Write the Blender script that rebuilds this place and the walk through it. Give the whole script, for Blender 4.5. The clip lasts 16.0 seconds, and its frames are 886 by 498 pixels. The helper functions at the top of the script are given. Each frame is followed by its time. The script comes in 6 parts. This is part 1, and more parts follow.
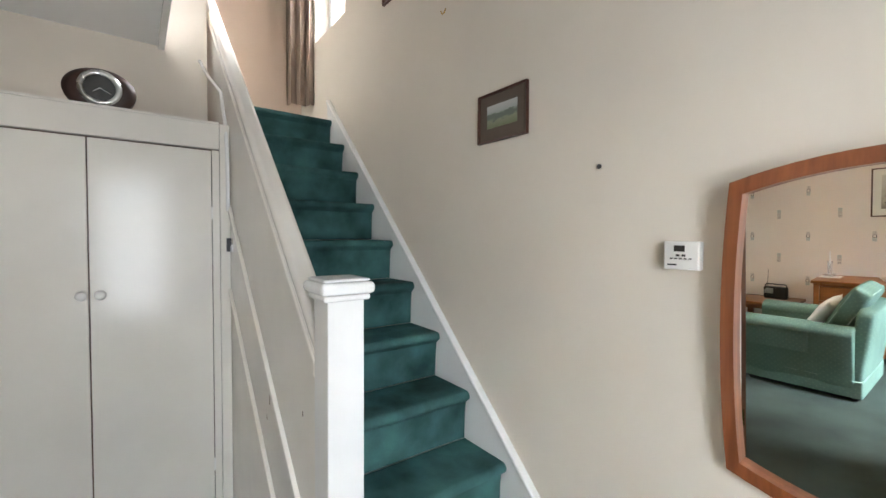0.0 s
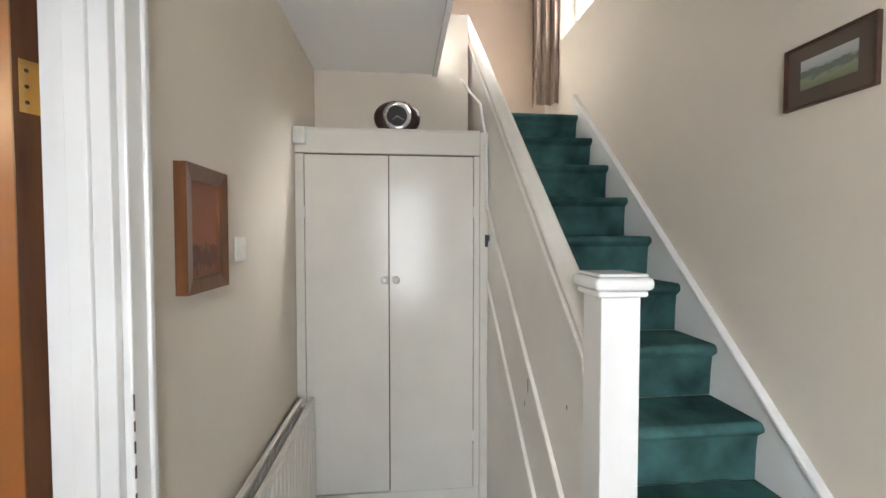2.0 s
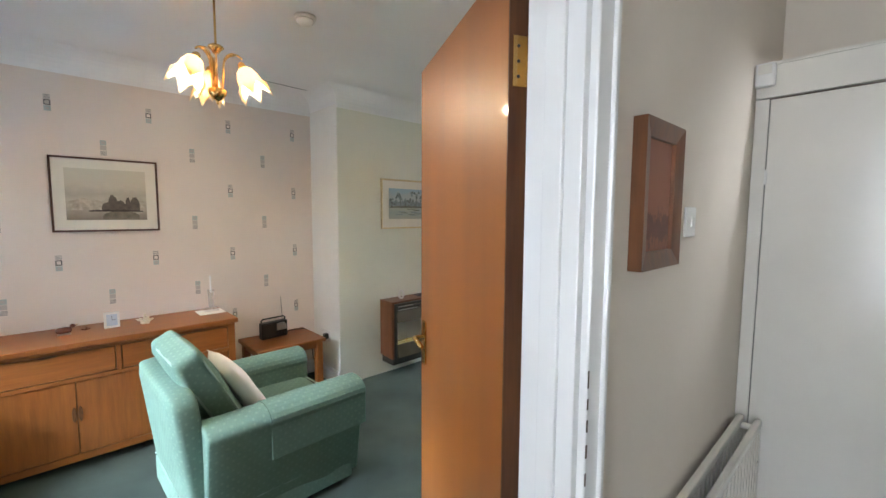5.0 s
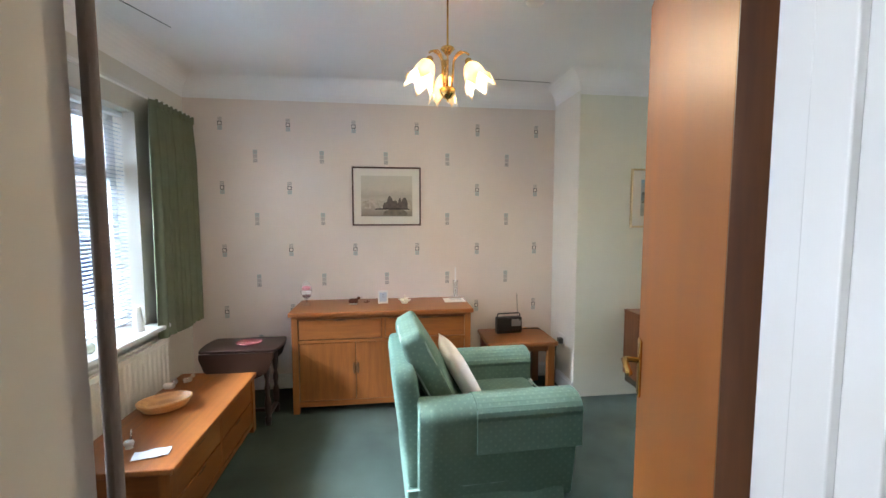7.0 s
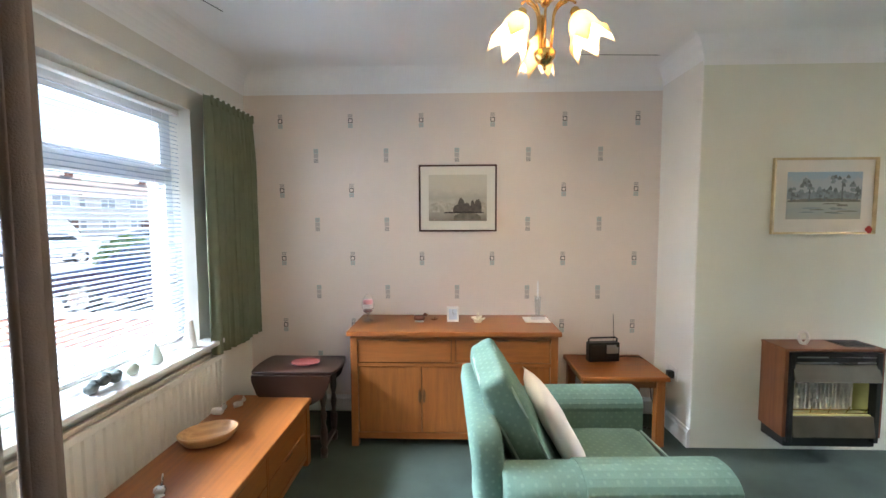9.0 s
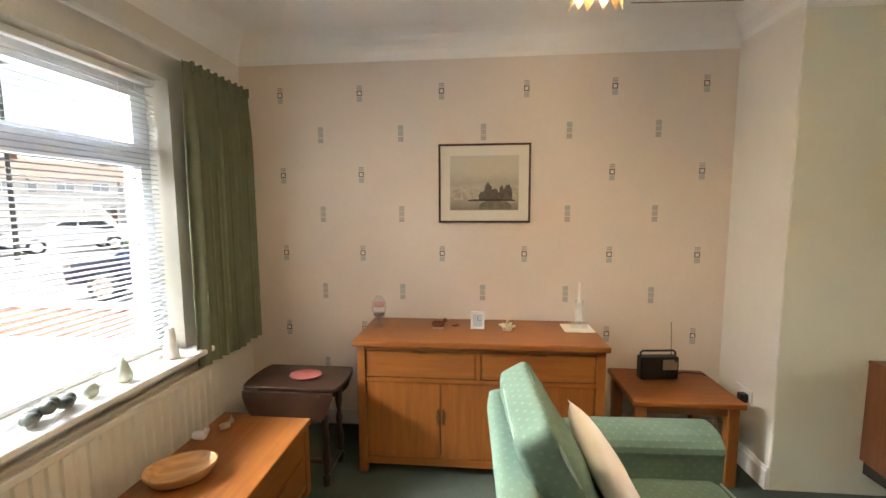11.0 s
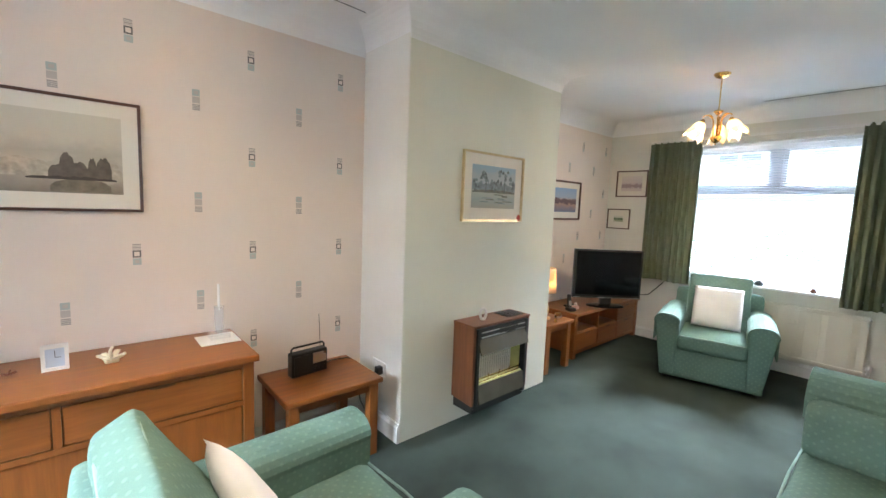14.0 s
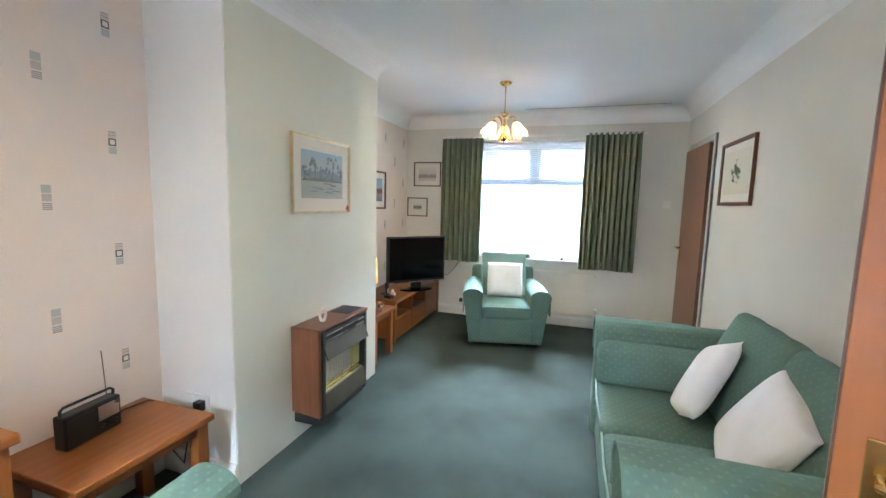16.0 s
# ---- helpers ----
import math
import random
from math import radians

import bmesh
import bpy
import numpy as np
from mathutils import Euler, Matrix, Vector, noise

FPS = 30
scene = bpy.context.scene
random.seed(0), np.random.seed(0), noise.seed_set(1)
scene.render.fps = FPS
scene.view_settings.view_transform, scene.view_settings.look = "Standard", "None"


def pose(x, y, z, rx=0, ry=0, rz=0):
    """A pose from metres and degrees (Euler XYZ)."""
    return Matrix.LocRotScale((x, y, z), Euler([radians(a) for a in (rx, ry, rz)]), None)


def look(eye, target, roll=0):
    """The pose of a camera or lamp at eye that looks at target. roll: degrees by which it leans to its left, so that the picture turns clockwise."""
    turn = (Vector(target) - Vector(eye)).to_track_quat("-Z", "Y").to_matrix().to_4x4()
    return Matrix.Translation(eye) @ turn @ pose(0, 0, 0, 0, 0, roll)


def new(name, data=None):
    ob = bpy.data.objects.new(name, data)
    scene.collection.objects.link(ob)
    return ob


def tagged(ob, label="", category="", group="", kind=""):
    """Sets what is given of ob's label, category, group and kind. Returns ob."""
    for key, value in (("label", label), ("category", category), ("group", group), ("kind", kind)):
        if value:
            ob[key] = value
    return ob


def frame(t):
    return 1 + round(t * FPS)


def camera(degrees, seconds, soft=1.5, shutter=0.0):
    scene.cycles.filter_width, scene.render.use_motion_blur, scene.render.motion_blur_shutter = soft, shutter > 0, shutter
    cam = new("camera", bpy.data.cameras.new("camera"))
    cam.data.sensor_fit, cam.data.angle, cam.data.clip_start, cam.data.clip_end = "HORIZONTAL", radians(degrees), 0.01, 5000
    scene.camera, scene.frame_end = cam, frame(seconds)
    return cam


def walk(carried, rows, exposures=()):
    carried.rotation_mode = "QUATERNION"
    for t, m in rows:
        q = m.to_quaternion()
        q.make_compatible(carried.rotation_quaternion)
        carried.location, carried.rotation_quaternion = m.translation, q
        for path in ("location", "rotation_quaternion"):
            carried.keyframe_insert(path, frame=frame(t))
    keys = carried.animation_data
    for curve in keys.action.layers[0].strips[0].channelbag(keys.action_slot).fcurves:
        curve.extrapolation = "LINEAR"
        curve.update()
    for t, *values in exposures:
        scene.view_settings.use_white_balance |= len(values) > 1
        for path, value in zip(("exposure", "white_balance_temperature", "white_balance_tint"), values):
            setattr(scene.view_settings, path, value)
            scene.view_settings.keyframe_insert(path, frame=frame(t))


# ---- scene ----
cam = camera(94.3, 16.0)
PATH = [
    (0, (1.071, -0.389, 1.542), (2.674, -1.585, 1.481), 0.3),
    (0.5, (1.086, -0.362, 1.543), (2.787, -1.413, 1.488), 0.3),
    (1, (1.098, -0.335, 1.539), (2.924, -1.152, 1.482), 0.2),
    (1.5, (1.109, -0.308, 1.535), (3.039, -0.831, 1.475), 0.1),
    (2, (1.122, -0.295, 1.525), (3.111, -0.493, 1.458), -0.0),
    (2.5, (1.119, -0.28, 1.518), (3.114, -0.161, 1.438), 0.1),
    (3, (1.111, -0.281, 1.523), (3.061, 0.15, 1.415), 0.2),
    (3.5, (1.122, -0.264, 1.518), (2.987, 0.446, 1.392), 0.4),
    (4, (1.132, -0.236, 1.51), (2.876, 0.732, 1.363), 0.4),
    (4.5, (1.186, -0.182, 1.496), (2.766, 1.034, 1.335), 0.4),
    (5, (1.285, -0.113, 1.497), (2.649, 1.34, 1.327), 0.3),
    (7.5, (1.586, 0.057, 1.434), (1.696, 2.047, 1.277), -0.0),
    (8, (1.559, 0.205, 1.452), (1.629, 2.197, 1.290), -0.1),
    (8.5, (1.521, 0.351, 1.452), (1.561, 2.345, 1.305), -0.2),
    (9, (1.525, 0.453, 1.445), (1.467, 2.447, 1.309), -0.2),
    (9.5, (1.571, 0.578, 1.458), (1.334, 2.559, 1.316), -0.2),
    (12, (1.495, 1.012, 1.461), (1.526, 3.0, 1.231), 0.0),
    (12.5, (1.51, 1.049, 1.446), (1.92, 2.994, 1.219), 0.6),
    (13, (1.531, 1.054, 1.448), (2.29, 2.891, 1.219), 1.1),
    (13.5, (1.571, 1.049, 1.447), (2.629, 2.734, 1.228), 1.6),
    (14, (1.608, 1.096, 1.449), (2.926, 2.587, 1.242), 2.2),
    (14.5, (1.652, 1.223, 1.447), (3.184, 2.497, 1.258), 2.3),
    (15, (1.668, 1.348, 1.449), (3.37, 2.384, 1.266), 2.2),
    (15.5, (1.608, 1.436, 1.446), (3.432, 2.235, 1.245), 1.8),
    (16, (1.495, 1.488, 1.443), (3.389, 2.094, 1.218), 1.5),
]
walk(cam, [(t, look(eye, target, roll)) for t, eye, target, roll in PATH],
     [(0, 1.4, 6500, 10), (2, 1.45, 6700, 11), (3, 1.5, 6900, 11), (4.5, 1.35, 6300, 10), (7.5, 1.4, 6100, 10), (8, 1.4, 6100, 10), (9, 1.45, 6200, 10), (9.5, 1.4, 6200, 10), (12, 1.3, 9000, 14), (12.5, 1.65, 6700, 11),
      (13, 1.6, 6200, 11), (15, 1.78, 5900, 10), (16, 1.82, 5700, 10)])

# ---------------------------------------------------------------- world and light
world = bpy.data.worlds.new("sky")
scene.world = world
world.use_nodes = True
wn = world.node_tree
sky = wn.nodes.new("ShaderNodeTexSky")
sky.sky_type, sky.sun_disc = 'NISHITA', False
sky.sun_elevation, sky.sun_rotation = radians(58), radians(0)
wn.links.new(sky.outputs[0], wn.nodes["Background"].inputs[0])
wn.nodes["Background"].inputs[1].default_value = 0.15


def lamp(name, kind, m, power, color, **more):
    d = bpy.data.lights.new(name, kind)
    d.energy, d.color = power, color
    for k, v in more.items():
        if k == "radius":
            d.shadow_soft_size = v
        elif k == "size":
            d.shape, d.size, d.size_y = 'RECTANGLE', v[0], v[1]
        elif k == "angle":
            d.angle = v
    ob = new(name, d)
    ob.matrix_world = m
    return ob


# thin high cloud: one soft sun
lamp("sun", 'SUN', look((0, 0, 10), (0, -2.4, 6.0)), 5.0, (1, .95, .88), angle=radians(12))
X_DOOR = -.135                 # in the front door's opening
# sky light entering by the openings
lamp("sky_front_window", 'AREA', look((-6.2, 2.0, 5.6), (0, 2.0, 1.7)), 3000, (.80, .90, 1), size=(4.2, 1.6))
lamp("sky_rear_window", 'AREA', look((12.8, 1.98, 5.6), (6.58, 1.98, 1.7)), 3000, (.80, .90, 1), size=(4.2, 1.6))
lamp("sky_front_door", 'AREA', look((X_DOOR, -.365, 1.40), (1.2, -.365, 1.2)), 14.5, (.86, .92, 1), size=(.64, 1.55))
lamp("sky_stair_window", 'AREA', look((3.9, -3.0, 4.6), (3.9, -1.2, 3.2)), 215, (.95, .96, 1), size=(1.2, 1.2))

# ---------------------------------------------------------------- materials


def mat(name, color, rough=.6, metal=0.0, var=.06, scale=6.0, bump=.0, bscale=200.0, stretch=(1, 1, 1), spec=.5, fine=.0, coat=0.0, color2=None, detail=6.0):
    """A surface with a broad tone drift, a fine grain and fine relief."""
    m = bpy.data.materials.new(name)
    m.use_nodes = True
    n, l = m.node_tree.nodes, m.node_tree.links
    b = n["Principled BSDF"]
    b.inputs["Roughness"].default_value, b.inputs["Metallic"].default_value = rough, metal
    b.inputs["Specular IOR Level"].default_value = spec
    b.inputs["Coat Weight"].default_value = coat
    tc = n.new("ShaderNodeTexCoord")
    mp = n.new("ShaderNodeMapping")
    mp.inputs["Scale"].default_value = stretch
    l.new(tc.outputs["Object"], mp.inputs[0])
    n1 = n.new("ShaderNodeTexNoise")
    n1.inputs["Scale"].default_value, n1.inputs["Detail"].default_value = scale, detail
    l.new(mp.outputs[0], n1.inputs["Vector"])
    r = n.new("ShaderNodeValToRGB")
    c2 = color2 or tuple(c * (1 - 2 * var) for c in color)
    c1 = tuple(min(1, c * (1 + var)) for c in color)
    r.color_ramp.elements[0].color, r.color_ramp.elements[1].color = (*c2, 1), (*c1, 1)
    r.color_ramp.elements[0].position, r.color_ramp.elements[1].position = .3, .7
    l.new(n1.outputs[0], r.inputs[0])
    out = r.outputs[0]
    n2 = n.new("ShaderNodeTexNoise")
    n2.inputs["Scale"].default_value, n2.inputs["Detail"].default_value = bscale, 3
    l.new(mp.outputs[0], n2.inputs["Vector"])
    if fine:
        mx = n.new("ShaderNodeMix")
        mx.data_type, mx.blend_type = 'RGBA', 'OVERLAY'
        mx.inputs[0].default_value = fine
        l.new(out, mx.inputs[6])
        l.new(n2.outputs[0], mx.inputs[7])
        out = mx.outputs[2]
    l.new(out, b.inputs["Base Color"])
    rr = n.new("ShaderNodeMapRange")
    rr.inputs["To Min"].default_value, rr.inputs["To Max"].default_value = max(.02, rough - .07), min(1, rough + .07)
    l.new(n1.outputs[0], rr.inputs[0])
    l.new(rr.outputs[0], b.inputs["Roughness"])
    if bump:
        bp = n.new("ShaderNodeBump")
        bp.inputs["Strength"].default_value, bp.inputs["Distance"].default_value = bump, .004
        l.new(n2.outputs[0], bp.inputs["Height"])
        l.new(bp.outputs[0], b.inputs["Normal"])
    return m


def wood(name, dark, light, axis='x', rough=.42, coat=.04, scale=9.0, fine=.15):
    """Varnished wood with its grain along one axis."""
    s = {'x': (.35, 5, 5), 'y': (5, .35, 5), 'z': (5, 5, .35)}[axis]
    m = mat(name, light, rough, color2=dark, scale=scale, stretch=s, bump=.03, bscale=40, fine=fine, coat=coat, detail=2.5)
    return m


def fabric(name, base, dot):
    """Woven upholstery with small pale spots on a diagonal lattice of 5 cm."""
    m = mat(name, base, .95, var=.07, scale=5, bump=.25, bscale=420, fine=.2, spec=.15)
    n, l = m.node_tree.nodes, m.node_tree.links
    b = n["Principled BSDF"]
    base_out = b.inputs["Base Color"].links[0].from_socket
    uv = n.new("ShaderNodeTexCoord")
    sp = n.new("ShaderNodeSeparateXYZ")
    l.new(uv.outputs["UV"], sp.inputs[0])

    def m2(op, a, b_=None):
        q = n.new("ShaderNodeMath")
        q.operation = op
        for i, v in enumerate((a, b_)):
            if v is None:
                continue
            if isinstance(v, (int, float)):
                q.inputs[i].default_value = v
            else:
                l.new(v, q.inputs[i])
        return q.outputs[0]
    p = .038
    u = m2('MULTIPLY', m2('ADD', sp.outputs[0], sp.outputs[1]), 1 / p / 1.2)
    v = m2('MULTIPLY', m2('SUBTRACT', sp.outputs[0], sp.outputs[1]), 1 / p / 1.2)
    du = m2('ABSOLUTE', m2('SUBTRACT', m2('FRACT', u), .5))
    dv = m2('ABSOLUTE', m2('SUBTRACT', m2('FRACT', v), .5))
    d = m2('SQRT', m2('ADD', m2('MULTIPLY', du, du), m2('MULTIPLY', dv, dv)))
    mr = n.new("ShaderNodeMapRange")
    mr.inputs["From Min"].default_value, mr.inputs["From Max"].default_value = .13, .24
    mr.inputs["To Min"].default_value, mr.inputs["To Max"].default_value = .42, 0
    l.new(d, mr.inputs[0])
    mx = n.new("ShaderNodeMix")
    mx.data_type = 'RGBA'
    l.new(mr.outputs[0], mx.inputs[0])
    l.new(base_out, mx.inputs[6])
    mx.inputs[7].default_value = (*dot, 1)
    l.new(mx.outputs[2], b.inputs["Base Color"])
    return m


def ribbed(name, color, pitch=.006, var=.03):
    """Vertically ribbed wallpaper."""
    m = mat(name, color, .75, var=var, scale=1.6, spec=.25)
    n, l = m.node_tree.nodes, m.node_tree.links
    tc = n.new("ShaderNodeTexCoord")
    mp = n.new("ShaderNodeMapping")
    mp.inputs["Scale"].default_value = (1 / pitch, 1 / pitch, 2)
    l.new(tc.outputs["Object"], mp.inputs[0])
    nz = n.new("ShaderNodeTexNoise")
    nz.inputs["Scale"].default_value = .8
    l.new(mp.outputs[0], nz.inputs["Vector"])
    bp = n.new("ShaderNodeBump")
    bp.inputs["Strength"].default_value, bp.inputs["Distance"].default_value = .18, .002
    l.new(nz.outputs[0], bp.inputs["Height"])
    l.new(bp.outputs[0], n["Principled BSDF"].inputs["Normal"])
    return m


def glow(name, color, power):
    m = bpy.data.materials.new(name)
    m.use_nodes = True
    b = m.node_tree.nodes["Principled BSDF"]
    b.inputs["Base Color"].default_value = (*color, 1)
    b.inputs["Emission Color"].default_value = (*color, 1)
    b.inputs["Emission Strength"].default_value = power
    return m


def glass(name, color=(1, 1, 1), rough=0.0):
    m = bpy.data.materials.new(name)
    m.use_nodes = True
    b = m.node_tree.nodes["Principled BSDF"]
    b.inputs["Base Color"].default_value = (*color, 1)
    b.inputs["Transmission Weight"].default_value = 1
    b.inputs["Roughness"].default_value = rough
    b.inputs["IOR"].default_value = 1.45
    return m


def sheer(name, color, amount=.5, rough=.5):
    """Frosted or woven stuff that lets light through."""
    m = mat(name, color, rough, var=.05, scale=12)
    n, l = m.node_tree.nodes, m.node_tree.links
    t = n.new("ShaderNodeBsdfTranslucent")
    t.inputs[0].default_value = (*color, 1)
    mx = n.new("ShaderNodeMixShader")
    mx.inputs[0].default_value = amount
    l.new(n["Principled BSDF"].outputs[0], mx.inputs[1])
    l.new(t.outputs[0], mx.inputs[2])
    l.new(mx.outputs[0], n["Material Output"].inputs[0])
    return m


M = dict(
    hall_wall=mat("hall_wallpaper", (.70, .63, .54), .7, var=.035, scale=1.2, bump=.1, bscale=60, spec=.2),
    green_wall=mat("pale_green_emulsion", (.72, .715, .62), .75, var=.03, scale=1.5, bump=.08, bscale=90, spec=.2),
    cream_wall=mat("cream_woodchip", (.72, .695, .63), .75, var=.03, scale=1.5, bump=.3, bscale=110, spec=.2),
    side_wall=mat("white_emulsion", (.78, .76, .71), .7, var=.03, scale=1.5, bump=.06, bscale=90, spec=.2),
    paper=ribbed("ribbed_wallpaper", (.77, .675, .605)),
    anaglypta=ribbed("textured_wallpaper", (.62, .58, .5), .01, .06),
    peach=mat("peach_emulsion", (.62, .47, .36), .75, var=.04, scale=1.5),
    ceiling=mat("ceiling_white", (.87, .86, .85), .85, var=.03, scale=.8, bump=.12, bscale=45, spec=.15),
    gloss=mat("white_gloss_paint", (.80, .79, .77), .22, var=.03, scale=2.5, bump=.05, bscale=14, coat=.2),
    cream_gloss=mat("cream_gloss_paint", (.75, .71, .64), .17, var=.04, scale=2.0, bump=.10, bscale=5, spec=.38),
    carpet=mat("green_carpet", (.056, .072, .061), .97, var=.17, scale=2.2, bump=.7, bscale=420, fine=.35, spec=.08),
    stair_carpet=mat("teal_stair_carpet", (.043, .110, .106), .95, var=.3, scale=5.5, bump=.7, bscale=420, fine=.35, spec=.1),
    oak_x=wood("oak_along_x", (.195, .060, .0115), (.245, .081, .0155), 'x'),
    oak_y=wood("oak_along_y", (.195, .060, .0115), (.245, .081, .0155), 'y'),
    oak_z=wood("oak_along_z", (.195, .060, .0115), (.245, .081, .0155), 'z'),
    door_wood=wood("varnished_door_veneer", (.28, .09, .018), (.35, .122, .024), 'z', .44, .05, 1.2, .04),
    brown_veneer=wood("red_brown_door_veneer", (.20, .075, .03), (.25, .10, .04), 'z', .35, .2, 5),
    door_edge=wood("dark_door_lipping", (.06, .02, .008), (.11, .04, .013), 'z', .4, .1),
    frame_pine=wood("varnished_pine_frame", (.10, .034, .010), (.16, .058, .017), 'z', .35, .2),
    teak=wood("teak_veneer", (.15, .05, .02), (.20, .072, .028), 'z', .4, .1),
    mahogany=wood("dark_mahogany", (.020, .008, .005), (.032, .012, .007), 'x', .38, .0, 4, .05),
    sofa=fabric("green_spotted_upholstery", (.138, .220, .178), (.20, .292, .24)),
    piping=mat("green_piping", (.27, .38, .32), .9),
    cushion=mat("off_white_cotton", (.86, .84, .84), .95, var=.04, scale=5, bump=.3, bscale=380, spec=.1),
    curtain=sheer("green_curtain", (.165, .18, .115), .1, .95),
    strip=mat("brown_curtain", (.17, .14, .125), .95, var=.1, scale=6, bump=.3, bscale=300, spec=.1),
    stair_curtain=mat("taupe_satin_curtain", (.30, .22, .17), .45, var=.1, scale=5, bump=.1, bscale=200),
    upvc=mat("white_upvc", (.82, .83, .84), .3, var=.02, scale=2),
    slat=sheer("white_blind_slat", (.40, .455, .53), .15, .5),
    radiator=mat("radiator_enamel", (.74, .70, .62), .3, var=.03, scale=3),
    white=mat("white_plastic", (.76, .74, .70), .35, var=.03),
    black=mat("black_plastic", (.012, .012, .013), .35, var=.2, scale=20),
    dark=mat("dark_grey_metal", (.035, .033, .03), .4, .3, var=.1),
    brass=mat("polished_brass", (.75, .50, .18), .18, 1.0, var=.06, scale=15),
    steel=mat("steel", (.55, .54, .52), .28, 1.0, var=.05),
    gilt=mat("pale_gilt", (.62, .50, .30), .35, .7, var=.08, scale=20),
    mount=mat("cream_mount_card", (.72, .68, .60), .9, var=.02),
    screen=mat("tv_screen", (.003, .003, .004), .12, var=.1, spec=.15),
    mirror=mat("mirror_silver", (.9, .91, .9), .012, 1.0, var=.0),
    glass=glass("clear_glass"),
    shade=sheer("frosted_amber_glass", (.95, .76, .50), .6, .35),
    lamp_shade=sheer("parchment_lamp_shade", (.85, .62, .36), .6, .8),
    bulb=glow("lit_bulb", (1, .88, .70), 11.0),
    hall_floor=wood("brown_wood", (.12, .045, .015), (.22, .09, .03), 'y', .4),
    tan_wood=wood("turned_pale_wood", (.42, .20, .07), (.60, .33, .13), 'x', .35, .3),
)
mb = M["mirror"].node_tree.nodes["Principled BSDF"].inputs["Roughness"]
M["mirror"].node_tree.links.remove(mb.links[0])
mb.default_value = .004

M["thin_glass"] = mat("thin_clear_glass", (.80, .82, .83), .06, var=.02)
M["thin_glass"].node_tree.nodes["Principled BSDF"].inputs["Alpha"].default_value = .17

# ---------------------------------------------------------------- building helpers


def uvbox(me):
    """Box-projected UVs in metres."""
    uv = me.uv_layers.new(name="UVMap").data
    for p in me.polygons:
        n = p.normal
        a = max(range(3), key=lambda i: abs(n[i]))
        i, j = [(1, 2), (0, 2), (0, 1)][a]
        for k in p.loop_indices:
            co = me.vertices[me.loops[k].vertex_index].co
            uv[k].uv = (co[i], co[j])


def part(name, bm, material, parent=None, label="", bevel=0.0, smooth=False, m=None, segs=2):
    """Links a bmesh as one mesh object."""
    bmesh.ops.recalc_face_normals(bm, faces=bm.faces)
    bm.normal_update()
    if bevel:
        bmesh.ops.bevel(bm, geom=[e for e in bm.edges if len(e.link_faces) == 2 and e.calc_face_angle(0) > .6], offset=bevel, segments=segs, affect='EDGES', profile=.5)
    bmesh.ops.recalc_face_normals(bm, faces=bm.faces)
    me = bpy.data.meshes.new(name)
    bm.to_mesh(me)
    bm.free()
    uvbox(me)
    me.materials.append(material)
    if smooth:
        for p in me.polygons:
            p.use_smooth = True
    elif bevel:
        for p in me.polygons:
            p.use_smooth = False
    ob = new(name, me)
    if parent:
        ob.parent = parent
    if m is not None:
        ob.matrix_basis = m
    if label:
        ob["label"] = label
    return ob


def thing(name, m, label, category, group="", kind=""):
    ob = new(name)
    ob.empty_display_size = .1
    ob.matrix_basis = m
    return tagged(ob, label, category, group, kind)


def box(x0, x1, y0, y1, z0, z1, bm=None):
    bm = bm or bmesh.new()
    v = [bm.verts.new((x, y, z)) for x in (x0, x1) for y in (y0, y1) for z in (z0, z1)]
    for f in ((0, 1, 3, 2), (4, 6, 7, 5), (0, 4, 5, 1), (2, 3, 7, 6), (0, 2, 6, 4), (1, 5, 7, 3)):
        bm.faces.new([v[i] for i in f])
    return bm


def structure(name, bm, material, bevel=0.0, label=""):
    return tagged(part(name, bm, material, bevel=bevel), label=label, kind="structure")


def lathe(profile, n=24, bm=None, cx=0, cy=0, sx=1, sy=1, ring=False):
    """A turned body from (radius, z) pairs."""
    bm = bm or bmesh.new()
    rings = []
    for r, z in profile:
        rings.append([bm.verts.new((cx + sx * max(r, 1e-4) * math.cos(2 * math.pi * i / n), cy + sy * max(r, 1e-4) * math.sin(2 * math.pi * i / n), z)) for i in range(n)])
    for a, b in zip(rings, rings[1:] + (rings[:1] if ring else [])):
        for i in range(n):
            bm.faces.new((a[i], a[(i + 1) % n], b[(i + 1) % n], b[i]))
    if not ring:
        bm.faces.new(rings[0][::-1])
        bm.faces.new(rings[-1])
    return bm


def tube(points, r, n=8, bm=None):
    """A round bar along points."""
    bm = bm or bmesh.new()
    pts = [Vector(p) for p in points]
    rings = []
    for i, p in enumerate(pts):
        d = (pts[min(i + 1, len(pts) - 1)] - pts[max(i - 1, 0)]).normalized()
        u = d.orthogonal().normalized() if i == 0 else (u - d * u.dot(d)).normalized()
        w = d.cross(u)
        rr = r(i / (len(pts) - 1)) if callable(r) else r
        rings.append([bm.verts.new(p + rr * (math.cos(2 * math.pi * k / n) * u + math.sin(2 * math.pi * k / n) * w)) for k in range(n)])
    for a, b in zip(rings, rings[1:]):
        for k in range(n):
            bm.faces.new((a[k], a[(k + 1) % n], b[(k + 1) % n], b[k]))
    bm.faces.new(rings[0][::-1])
    bm.faces.new(rings[-1])
    return bm


